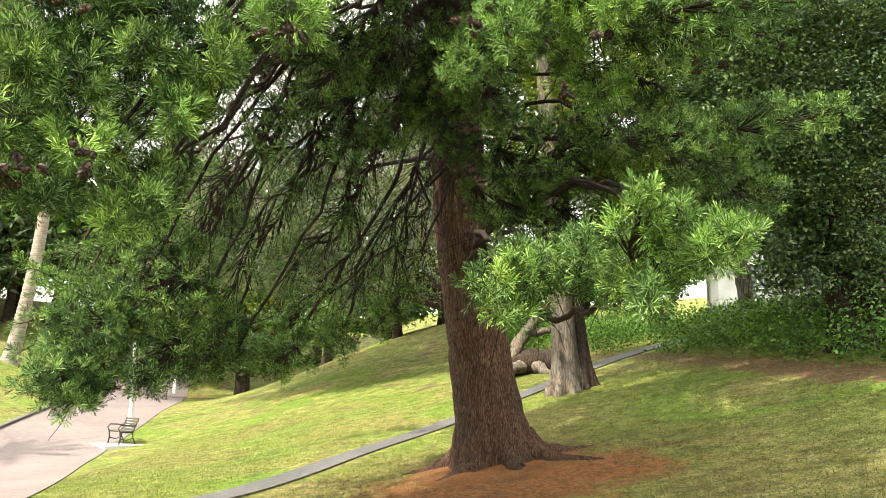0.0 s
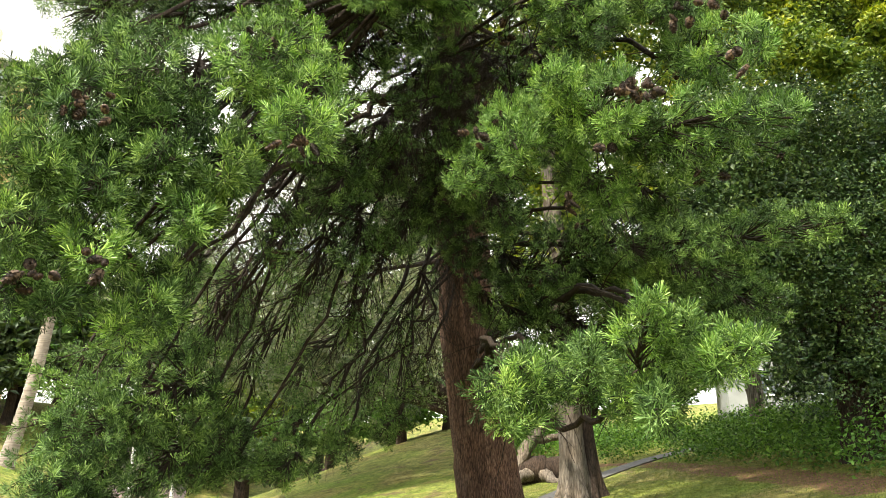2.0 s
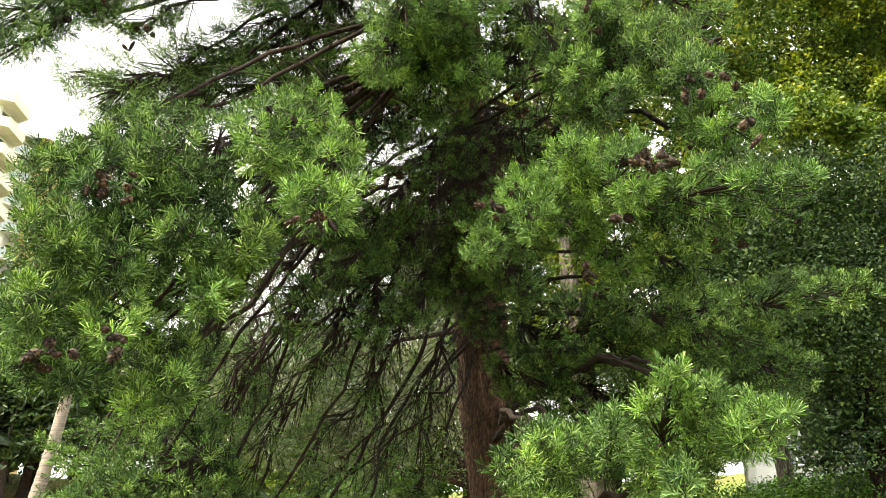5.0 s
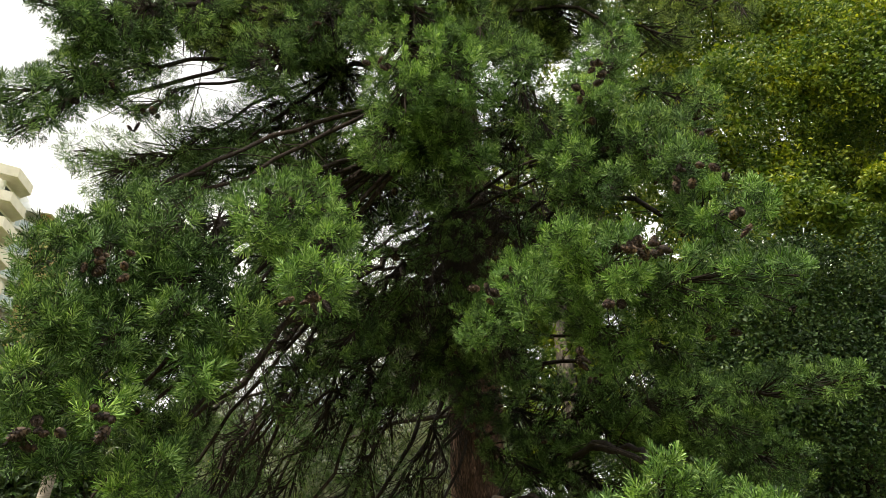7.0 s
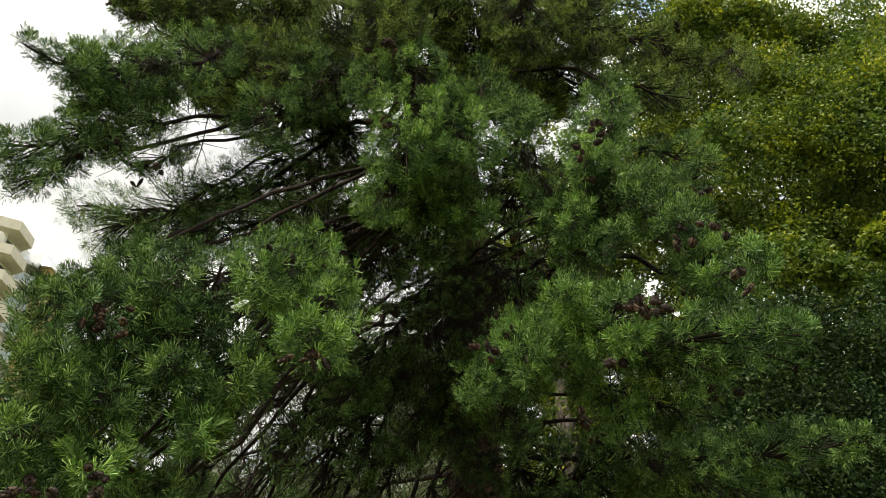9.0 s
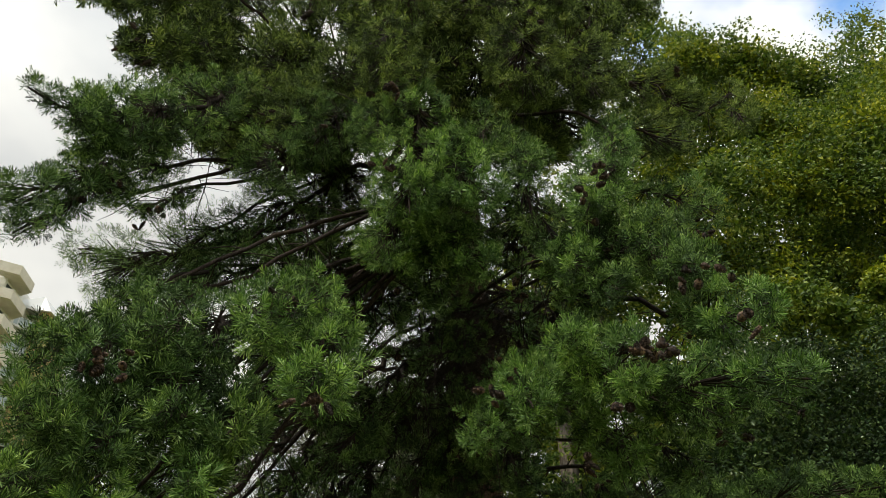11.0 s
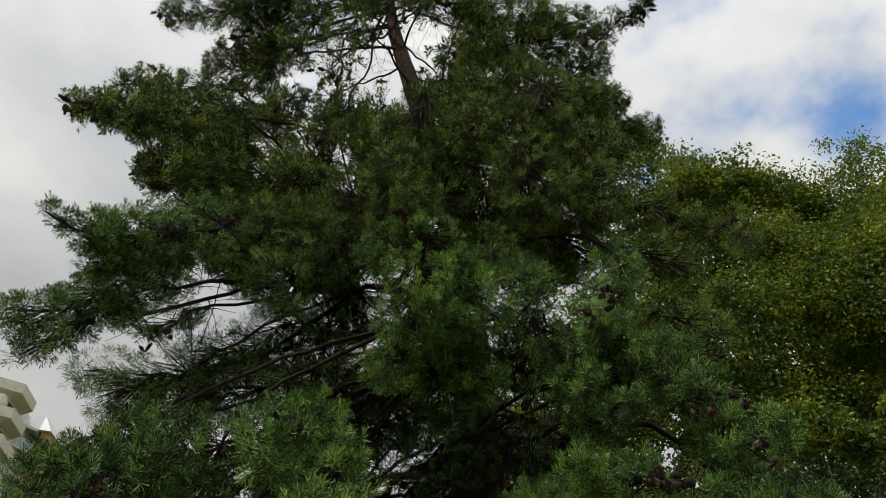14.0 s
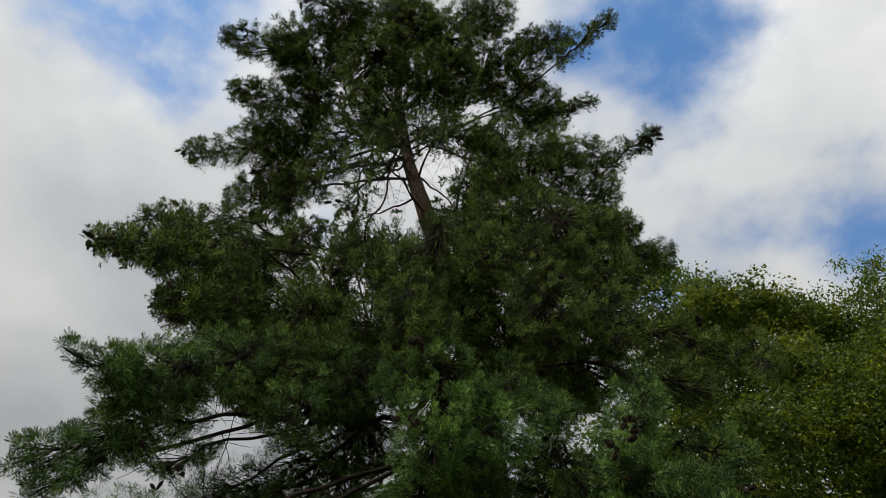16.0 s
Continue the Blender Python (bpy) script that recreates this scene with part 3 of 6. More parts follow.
def limb(z0, tip, arch=0.4, full=1.15, bare=0.5, sunlit=False, spread=1.0, cones=1, droop=0.0, radius=None, fine=0, twigs=4.0):
    """A limb from the trunk at height z0 to tip: wood, side branches, twigs, needle tufts and cones.
    bare: the share of the limb without needles; droop: how far the side branches hang; fine: 0 near, 1 high up, 2 far side."""
    needle, thick, gap, many = ((0.066, 0.0088, 0.067, 27), (0.072, 0.0140, 0.066, 22), (0.105, 0.0280, 0.130, 14))[fine]
    g = np.random.default_rng(int(abs(tip[0] * 31 + tip[1] * 17 + tip[2] * 101) * 10))
    a, b = on_trunk(z0), np.array(tip, float)
    L = np.linalg.norm(b - a)
    b = a + (b - a) * (1 - (0.8 if fine == 1 else 0.35) / L)
    mid = (a + b) / 2 + np.array([0, 0, arch]) + g.normal(0, (0.11 if droop else 0.05) * L, 3) * np.array([1, 1, 0.4])
    n = max(14, int(L / 0.25))
    p = bezier(a, mid, b, n)
    w = np.cumsum(g.normal(0, 0.13 if droop else 0.055, (n, 3)), axis=0)
    w -= np.linspace(0, 1, n)[:, None] * w[-1]
    p = p + w * np.sin(np.linspace(0, np.pi, n))[:, None]
    r0 = radius or 0.012 + 0.0046 * L
    rad = r0 * (1 - np.linspace(0, 1, n)) ** 0.85 + 0.006
    if r0 > 0.08:
        SPINES.append(p[n // 4:])
    wood = [tube(p, rad, 6, 0.08, 1)]
    tan = unit(np.gradient(p, axis=0))
    up = np.array([0, 0, 1.0])
    shoots_p, shoots_d, shoots_l, cone_spots = [], [], [], []

    def feather(line, gap):
        """Shoots along a side branch, each on a short twig."""
        ln = np.linalg.norm(line[-1] - line[0])
        td = unit(np.gradient(line, axis=0))
        k = max(3, int(ln / gap))
        for j in range(k):
            u = 0.30 + 0.70 * (j + g.random()) / k
            x = u * (len(line) - 1)
            i = min(int(x), len(line) - 2)
            q = line[i] + (line[i + 1] - line[i]) * (x - i)
            d = td[i]
            s = np.cross(d, up)
            s = s / (np.linalg.norm(s) + 1e-6)
            sgn = 1 if j % 2 else -1
            e = unit(d * 0.75 + s * sgn * (0.45 + 0.5 * g.random()) + up * (0.15 + 0.6 * g.random() - 1.7 * droop * g.random()) + g.normal(0, 0.26, 3))
            sl = (0.08 + 0.13 * g.random()) * (1.25 - 0.5 * u)
            end = q + e * sl + up * sl * (0.18 - 0.4 * droop)
            if fine == 0:
                flat = 0.0045 * unit(np.cross(e, g.standard_normal(3)))
                wood.append((np.array([q - flat, q + flat, end + 0.6 * flat, end - 0.6 * flat]), np.array([[0, 1, 2, 3]])))
            way = unit(end - q)
            reach = min(0.12, 0.4 * sl + 0.03)
            shoots_p.append(end - way * reach)
            shoots_d.append(way)
            shoots_l.append(reach)
        shoots_p.append(line[-2])
        shoots_d.append(unit(line[-1] - line[-2] + up * 0.02))
        shoots_l.append(min(0.12, np.linalg.norm(line[-1] - line[-2]) + 0.05))

    count = int(L * (1 - bare) * 3.1 * full) + 3
    for j in range(count):
        u = bare + (1 - bare) * ((j + 0.8 * g.random()) / count) ** 0.85
        x = u * (n - 1)
        i = min(int(x), n - 2)
        q = p[i] + (p[i + 1] - p[i]) * (x - i)
        d = tan[i]
        s = np.cross(d, up)
        s = s / (np.linalg.norm(s) + 1e-6)
        turn = g.random() * 2 * np.pi
        side = s * np.cos(turn) * 1.2 + np.cross(s, d) * np.sin(turn) * 0.7
        e = unit(d * (0.45 + 0.55 * u) + unit(side) * 0.85 + up * (0.22 - 0.95 * droop) + g.normal(0, 0.12, 3))
        v = (u - bare) / (1 - bare)
        ln = spread * (0.28 + 0.75 * (1 - v) ** 0.6 * min(1.0, L / 6) + 0.3 * g.random())
        m = 5
        end = q + e * ln + up * ln * (0.18 - 0.6 * droop)
        line = bezier(q, q + e * ln * 0.55, end, m) + np.vstack([np.zeros((1, 3)), g.normal(0, 0.025, (m - 1, 3))])
        wood.append(tube(line, np.linspace(max(0.008, r0 * 0.25 * (1 - u) + 0.007), 0.005, m), 3))
        feather(line, gap)
        if g.random() < 0.6:
            cone_spots.append(line[m // 2 + int(g.integers(0, 3))])
        if fine == 1 and g.random() < 0.5:
            cone_spots.append(line[-1])
    feather(p[int(n * 0.8):], gap)
    # dead twigs on the bare stretch
    for j in range(int(L * bare * twigs)):
        x = (0.1 + 0.9 * g.random()) * bare * (n - 1)
        i = min(int(x), n - 2)
        e = unit(g.normal(0, 1, 3) + tan[i] * 0.9 - up * (0.4 + droop))
        ln = 0.3 + 0.9 * g.random()
        line = bezier(p[i], p[i] + e * ln * 0.6, p[i] + e * ln - up * 0.3 * ln, 6) + g.normal(0, 0.015, (6, 3)) * np.linspace(0, 1, 6)[:, None]
        wood.append(tube(line, np.linspace(0.007, 0.0025, 6), 3))
        for _ in range(7):
            q = line[int(g.integers(1, 5))]
            e2 = unit(e + g.normal(0, 0.7, 3) - up * 0.3)
            flat = 0.0035 * unit(np.cross(e2, g.standard_normal(3)))
            end = q + e2 * 0.3 - up * 0.05
            wood.append((np.array([q - flat, q + flat, end + 0.4 * flat, end - 0.4 * flat]), np.array([[0, 1, 2, 3]])))
    v, f = bundle(wood)
    branch = child("branch", mesh_of("branch", v, f, M_TWIG, True), pine)
    sp, sd, sl = np.array(shoots_p), np.array(shoots_d), np.array(shoots_l)
    v, f = needles(sp, sd, many, needle, sl, thick, g, pointed=fine in (1, 2))
    inner_v, inner_f = needles(sp, sd, 4, needle * 0.6, sl, needle * (0.36 if fine in (1, 2) else 0.17), g, (80, 30), True)
    v, f = np.concatenate([v, inner_v]), np.concatenate([f, inner_f + len(v)])
    me = mesh_of("foliage", v, f, M_NEEDLE_SUNLIT if sunlit else M_NEEDLE)
    me.attributes.new("tone", "FLOAT", "POINT").data.foreach_set("value", np.full(len(v), 0.45, dtype=np.float32))
    child("foliage", me, branch)
    g.shuffle(cone_spots)
    for q in cone_spots[:cones]:
        for j in range(int(g.integers(1, 4))):
            m = pose(*(q + g.normal(0, 0.04, 3)), 35 + 60 * g.random(), 0, g.random() * 360) @ Matrix.Scale(0.85 + 0.35 * g.random(), 4)
            if fine in (1, 2):
                m = np.array(m)
                HIGH_CONES.append((CONE_HIGH[0] @ m[:3, :3].T + m[:3, 3], CONE_HIGH[1]))
            else:
                child("pine_cone", CONE_OPEN if g.random() < 0.65 else CONE_SHUT, branch, at=m)
    return branch


SPINES = []


def limb_root(z0, inner):
    """Where a bough leaves the wood: from an earlier limb that passes close by, or else from the trunk."""
    a, c = on_trunk(z0), np.array(inner, float)
    best, span = None, 0.72 * np.linalg.norm(c - a)
    for line in SPINES:
        d = np.linalg.norm(line - c, axis=1) + 0.25 * np.linalg.norm(line[:, :2] - a[:2], axis=1)
        k = int(d.argmin())
        p, q = line[k, :2] - a[:2], c[:2] - a[:2]
        along = np.dot(p, q) > 0.94 * np.linalg.norm(p) * np.linalg.norm(q) and 0.7 < np.linalg.norm(p) < 0.80 * np.linalg.norm(q)
        falls = line[k, 2] > c[2] + 0.25 * np.linalg.norm(c[:2] - line[k, :2]) or c[2] > 9
        if d[k] < span and along and falls:
            best, span = line[k], d[k]
    return a if best is None else best


def bough(z0, inner, tip, width, sunlit=False, high=False, wispy=False, full=1.0, cones=0):
    """A bough from the trunk at height z0: bare wood as far as inner, then a plume of brush-like shoots out to tip.
    width: half the plume's thickness; high: coarser needles for the upper crown; wispy: sparse hanging needles."""
    g = np.random.default_rng(int(abs(tip[0] * 31 + tip[1] * 17 + tip[2] * 101) * 10))
    a, c, b = limb_root(z0, inner), np.array(inner, float), np.array(tip, float)
    up = np.array([0, 0, 1.0])
    way = unit(b - c)
    long = np.linalg.norm(b - c)
    trim = 0.17 if high else 0.12
    b = b - way * min(trim, long * 0.3)
    width = max(0.07, width - (0.09 if high else 0.06))
    reach = np.linalg.norm(c - a)
    lead = bezier(a, (a + c) / 2 - way * reach * 0.12 + up * 0.05 * reach + g.normal(0, 0.06 * reach, 3), c, max(8, int(reach / 0.3)))
    sag = g.normal(0, 0.04, 3)
    outer = bezier(c, (c + b) / 2 + sag, b, max(6, int(long / 0.15)))[1:]
    p = np.concatenate([lead, outer])
    n = len(p)
    w = np.cumsum(g.normal(0, 0.05, (n, 3)), axis=0)
    w -= np.linspace(0, 1, n)[:, None] * w[-1]
    p = p + w * np.sin(np.linspace(0, np.pi, n))[:, None]
    SPINES.append(p[: max(3, int(n * 0.8))])
    forked = np.linalg.norm(a[:2] - on_trunk(a[2])[:2]) > 0.3
    r0 = 0.006 + (0.0026 if forked else 0.0042) * (reach + long)
    rad = r0 * (1 - np.linspace(0, 1, n)) ** 0.8 + 0.006
    wood = [tube(p, rad, 6, 0.08, 1)]
    axis = p[len(lead) - 1:]
    ax = unit(np.gradient(axis, axis=0))
    size = (0.080 if high else 0.062) * (1.2 if wispy else 1.0)
    step = 0.130 if high else 0.094
    # clusters of shoots over the plume
    area = 2 * np.pi * width * (long + width) * 0.62
    clusters = max(6, int(full * area / (step * step * 2.5)))
    u = (np.arange(clusters) + g.random(clusters)) / clusters
    u = -0.08 + 1.08 * u ** 0.85
    prof = np.interp(u, [-0.1, 0.15, 0.5, 0.85, 1.0], [0.45, 0.85, 1.0, 0.72, 0.30])
    prof = prof * (0.80 + 0.35 * np.sin(u * 9 + g.random() * 6) ** 2)
    k = np.clip(u, 0, 1) * (len(axis) - 1)
    i = np.minimum(k.astype(int), len(axis) - 2)
    q = axis[i] + (axis[i + 1] - axis[i]) * (k - i)[:, None] + ax[i] * np.minimum(u, 0)[:, None] * long
    d = ax[i]
    side = unit(np.cross(d, up) + 1e-6)
    lift = np.cross(side, d)
    turn = g.random(clusters) * 2 * np.pi
    turn = turn - 0.35 * np.cos(turn)
    radial = np.cos(turn)[:, None] * side + np.sin(turn)[:, None] * lift
    depth = 0.38 + 0.62 * g.random(clusters) ** 0.45
    out = width * prof * depth
    heart = q + radial * out[:, None]
    # sub-branches that carry the clusters
    for j in range(clusters):
        root_k = max(0, int(i[j] - 1 - out[j] / max(0.05, long / len(axis)) * 0.5))
        line = bezier(axis[root_k], axis[root_k] * 0.4 + heart[j] * 0.6 - up * 0.10 * out[j], heart[j], 3)
        wood.append(tube(line, [0.008, 0.006, 0.004], 3))
    per = 4 if not wispy else 3
    sd = unit(radial[:, None] * 0.62 + d[:, None] * 0.45 + up * (0.75 if not wispy else -0.1) + g.normal(0, 0.55 if not wispy else 0.42, (clusters, per, 3)))
    sp = heart[:, None] + g.normal(0, step * (0.16 if not wispy else 0.35), (clusters, per, 3)) + sd * step * 0.2
    # paler young growth outside and at the tip; inward shade put into the tone
    depth_shade = (0.9 * (depth - 0.82) + 0.15 * (u - 0.5))[:, None]
    tone = np.clip(0.5 + depth_shade + g.normal(0, 0.28, (clusters, 1)) + g.normal(0, 0.16, (clusters, per)), 0, 1).ravel()
    sp, sd = sp.reshape(-1, 3), sd.reshape(-1, 3)
    # the leading shoots
    lead_n = 10 if high else 6
    far = g.random((lead_n, 1))
    ld = unit(way * 0.8 + up * 0.6 + g.normal(0, 0.4, (lead_n, 3)))
    sp = np.concatenate([sp, b - way * far * 0.5 * long + ld * (0.4 + 0.6 * far) * (width * 0.9 + 0.04)])
    sd = np.concatenate([sd, ld])
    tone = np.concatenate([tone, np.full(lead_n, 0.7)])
    sl = (0.085 if high else 0.10 if wispy else 0.056) * (0.7 + 0.6 * g.random(len(sp)))
    many, thick = (14, 0.0130) if high else ((22, 0.0054) if wispy else (23, 0.0064))
    v, f = needles(sp, sd, many, size, sl, thick, g, (92, 18))
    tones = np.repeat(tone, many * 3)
    # older, shorter needles closing each shoot's heart; their dark tone paints gap shade
    shade_v, shade_f = needles(sp - sd * 0.07, sd, 0 if wispy else 4, size * 0.85, sl, 0.009 if high else 0.0065, g, (100, 50), True)
    f = np.concatenate([f, shade_f + len(v)])
    v = np.concatenate([v, shade_v])
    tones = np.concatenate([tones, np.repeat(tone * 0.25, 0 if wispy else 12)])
    # dead twigs on the bare stretch
    for j in range(int(reach * (4.5 if high else 0.8 if c[2] < 3.6 else 3.5))):
        m = int(g.integers(2, len(lead)))
        e = unit(g.normal(0, 1, 3) - up * 0.35)
        ln = 0.25 + 0.6 * g.random()
        line = bezier(p[m], p[m] + e * ln * 0.6, p[m] + e * ln - up * 0.25 * ln, 5) + g.normal(0, 0.015, (5, 3)) * np.linspace(0, 1, 5)[:, None]
        wood.append(tube(line, np.linspace(0.008, 0.003, 5), 3))
    wv, wf = bundle(wood)
    branch = child("branch", mesh_of("branch", wv, wf, M_TWIG, True), pine)
    # boughs meant to catch the sun get the brighter needle copy
    me = mesh_of("foliage", v, f, M_NEEDLE_HIGH if high or tip[2] > 7.5 else M_NEEDLE_SUNLIT if sunlit else M_NEEDLE)
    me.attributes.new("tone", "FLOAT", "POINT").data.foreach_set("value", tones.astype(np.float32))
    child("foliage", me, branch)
    spots = heart[(u > (0.6 if high else 0.25)) & (np.abs(np.sin(turn)) > 0.2)]
    for q in spots[g.permutation(len(spots))[:cones]]:
        cone_cluster(q, int(g.integers(2, 5)), branch, high, g)
    return branch


def cone_cluster(q, count, branch=None, high=False, g=None):
    """Cones crowded round a twig: single parts low down, one joined growth high up."""
    g = g or np.random.default_rng(int(abs(q[0] * 57 + q[2] * 91) * 10))
    for j in range(count):
        at = np.array(q) + g.normal(0, 0.05, 3) * np.array([1.5, 0.8, 0.7])
        m = pose(*at, 25 + 75 * g.random(), 0, g.random() * 360) @ Matrix.Scale((1.0 if high else 0.68) + 0.3 * g.random(), 4)
        if high:
            m = np.array(m)
            HIGH_CONES.append((CONE_HIGH[0] @ m[:3, :3].T + m[:3, 3], CONE_HIGH[1]))
        else:
            child("pine_cone", CONE_OPEN if g.random() < 0.65 else CONE_SHUT, branch or pine, at=m)


# the long bare limb on the open side
limb(13.6, (-2.70, 6.55, 5.85), 0.35, bare=0.86, full=0.5, twigs=5, radius=0.085)
# low bright bough
bough(3.6, (0.96, 6.28, 2.40), (0.16, 4.56, 2.21), 0.26)
bough(3.6, (1.30, 6.03, 2.24), (1.10, 4.23, 2.67), 0.24, sunlit=True)
bough(3.6, (1.66, 5.90, 2.52), (1.55, 3.94, 2.37), 0.20, sunlit=True)
bough(3.6, (1.18, 6.03, 2.41), (0.77, 4.45, 2.47), 0.17)
bough(3.6, (1.61, 5.74, 2.29), (1.09, 4.34, 2.09), 0.18, full=0.90)
bough(3.6, (0.69, 5.90, 2.43), (0.26, 4.58, 1.97), 0.16, full=0.90)
bough(3.8, (1.65, 5.67, 2.65), (1.29, 4.31, 2.57), 0.16)
bough(3.9, (1.87, 5.60, 2.67), (1.46, 4.31, 2.27), 0.14, sunlit=True, full=0.90)
bough(3.6, (0.61, 5.92, 2.39), (0.40, 4.62, 2.38), 0.14, sunlit=True, full=0.90)
# shaded boughs behind it
bough(5.7, (0.73, 10.44, 5.00), (1.83, 8.53, 3.80), 0.65, full=0.80, cones=1)
bough(4.7, (1.12, 10.63, 4.18), (1.89, 8.64, 3.26), 0.58, full=0.80)
bough(5.8, (2.34, 9.22, 4.67), (2.92, 7.80, 3.73), 0.54, full=0.80, cones=1)
bough(5.5, (2.82, 8.65, 4.35), (3.32, 6.22, 3.84), 0.27, full=0.90)
bough(4.9, (0.51, 10.64, 4.34), (0.98, 9.35, 3.53), 0.43, full=0.70)
bough(5.6, (1.49, 9.40, 4.66), (2.34, 8.09, 4.14), 0.49, full=0.80, cones=1)
bough(4.9, (3.22, 9.18, 3.90), (3.52, 8.05, 3.56), 0.39, full=0.70)
bough(7.7, (-0.18, 10.09, 5.98), (-0.27, 9.50, 4.70), 0.45, full=0.90)
bough(6.6, (0.50, 10.16, 5.77), (0.76, 8.96, 4.66), 0.42, full=0.80, cones=1)
bough(8.2, (0.12, 9.97, 6.25), (0.24, 8.97, 5.01), 0.43, full=0.90, cones=1)
bough(7.4, (0.05, 10.74, 5.43), (0.19, 10.18, 4.53), 0.37, full=0.70)
bough(8.6, (-0.70, 9.95, 6.24), (-0.83, 9.06, 5.25), 0.43, full=0.70)
# boughs over the lawn, beside the trunk
bough(8.5, (0.54, 7.69, 5.12), (1.23, 4.89, 4.20), 0.45, sunlit=True, cones=2)
bough(8.7, (1.47, 6.25, 4.80), (2.19, 4.47, 3.88), 0.25, sunlit=True, cones=1)
bough(9.2, (1.69, 6.03, 5.11), (2.03, 4.48, 4.45), 0.31, sunlit=True, cones=2)
bough(8.7, (0.68, 6.61, 4.81), (0.86, 5.12, 4.57), 0.28, sunlit=True)
bough(8.0, (1.61, 6.52, 4.65), (2.07, 5.28, 4.04), 0.35, cones=1)
bough(9.4, (0.38, 6.69, 5.14), (0.51, 5.42, 4.06), 0.28, sunlit=True, full=0.90, cones=1)
bough(7.8, (1.17, 7.26, 4.69), (1.32, 6.03, 3.86), 0.31, sunlit=True, full=0.90, cones=2)
bough(7.2, (1.90, 7.16, 4.53), (1.91, 6.29, 3.93), 0.30, full=0.80, cones=1)
bough(8.5, (0.18, 7.24, 4.93), (0.10, 6.25, 4.19), 0.25, sunlit=True, full=0.70, cones=1)
bough(11.4, (1.13, 6.40, 6.24), (1.83, 5.32, 5.57), 0.44, cones=2)
bough(10.5, (0.92, 6.57, 6.04), (1.05, 5.52, 5.39), 0.28, sunlit=True, full=0.90)
bough(10.7, (1.85, 6.09, 5.71), (2.01, 5.29, 5.33), 0.27, sunlit=True, full=0.90, cones=2)
bough(11.1, (-0.54, 7.33, 6.77), (-0.04, 6.05, 6.18), 0.34, full=0.80)
# hanging plume in front of the trunk
bough(17.5, (-0.87, 6.30, 9.19), (-0.68, 6.17, 7.67), 0.50, cones=1)
bough(15.2, (-0.83, 6.46, 8.37), (-0.51, 5.91, 6.15), 0.50, sunlit=True, cones=1)
bough(14.4, (-0.43, 6.56, 7.72), (0.24, 5.63, 6.21), 0.40, sunlit=True)
bough(12.5, (-0.72, 6.79, 7.12), (-0.84, 6.12, 5.79), 0.37, sunlit=True)
bough(12.6, (-0.17, 6.92, 7.00), (0.21, 6.21, 5.74), 0.35, sunlit=True)
bough(11.5, (-0.53, 7.12, 6.69), (-0.22, 6.51, 5.64), 0.37, full=0.90)
bough(14.4, (-1.49, 7.01, 8.56), (-1.68, 6.43, 7.50), 0.49, full=0.90, cones=1)
bough(15.4, (-2.52, 7.23, 9.34), (-2.56, 6.91, 8.18), 0.54, full=0.80)
bough(10.0, (-1.13, 8.80, 6.96), (-0.78, 8.35, 6.39), 0.28, full=0.40)
# left boughs at eye height and above
bough(10.3, (-1.04, 6.03, 4.91), (-0.92, 4.28, 3.69), 0.34, sunlit=True, cones=2)
bough(10.8, (-1.47, 5.98, 5.27), (-1.38, 4.44, 4.27), 0.35, sunlit=True, cones=1)
bough(10.9, (-2.08, 6.02, 5.29), (-2.03, 4.33, 4.02), 0.36, cones=2)
bough(10.9, (-2.68, 5.58, 4.79), (-2.21, 4.13, 3.76), 0.29, cones=1)
bough(11.0, (-2.83, 5.50, 4.80), (-2.53, 4.32, 4.03), 0.21)
bough(10.9, (-2.98, 5.13, 4.39), (-2.58, 4.18, 3.74), 0.20)
bough(10.4, (-2.19, 5.71, 4.46), (-1.76, 4.44, 3.54), 0.34, cones=1)
bough(10.5, (-2.76, 5.35, 4.18), (-2.39, 3.96, 3.36), 0.33, cones=1)
bough(10.1, (-2.43, 5.57, 4.05), (-2.06, 4.18, 3.25), 0.30, cones=1)
bough(10.1, (-1.73, 5.88, 4.45), (-1.45, 4.57, 3.49), 0.28)
bough(9.7, (-1.94, 5.82, 3.88), (-1.58, 4.42, 3.16), 0.23, sunlit=True, full=0.90)
bough(14.5, (-2.91, 5.51, 3.69), (-2.36, 3.93, 2.95), 0.27)
bough(13.9, (-2.88, 5.44, 3.23), (-2.37, 4.01, 2.64), 0.23, full=0.90, cones=1)
bough(14.0, (-2.32, 5.65, 3.42), (-1.97, 4.05, 2.84), 0.25, sunlit=True, cones=1)
bough(13.1, (-2.12, 5.97, 3.34), (-1.67, 4.36, 2.56), 0.24)
bough(14.0, (-2.64, 5.62, 3.02), (-2.18, 4.12, 2.62), 0.20, full=0.80)
bough(13.3, (-2.35, 5.95, 3.10), (-1.83, 4.31, 2.48), 0.18, sunlit=True, full=0.90)
bough(9.5, (-1.89, 6.08, 3.90), (-1.54, 4.63, 3.31), 0.20, full=0.90)
bough(10.5, (-2.87, 5.29, 4.06), (-2.27, 4.10, 3.35), 0.23, full=0.90, cones=1)
# growth behind the left boughs
bough(10.5, (-3.16, 7.75, 5.79), (-3.03, 6.83, 4.87), 0.40, full=0.80)
bough(9.7, (-2.15, 8.15, 5.66), (-2.07, 7.22, 4.77), 0.34, full=0.80)
bough(10.0, (-3.74, 7.68, 4.87), (-3.48, 6.72, 4.03), 0.39, full=0.80)
bough(9.3, (-2.94, 8.06, 4.78), (-2.85, 7.03, 3.94), 0.35, full=0.80)
bough(9.5, (-2.18, 8.45, 5.60), (-2.20, 7.73, 4.65), 0.42, full=0.90)
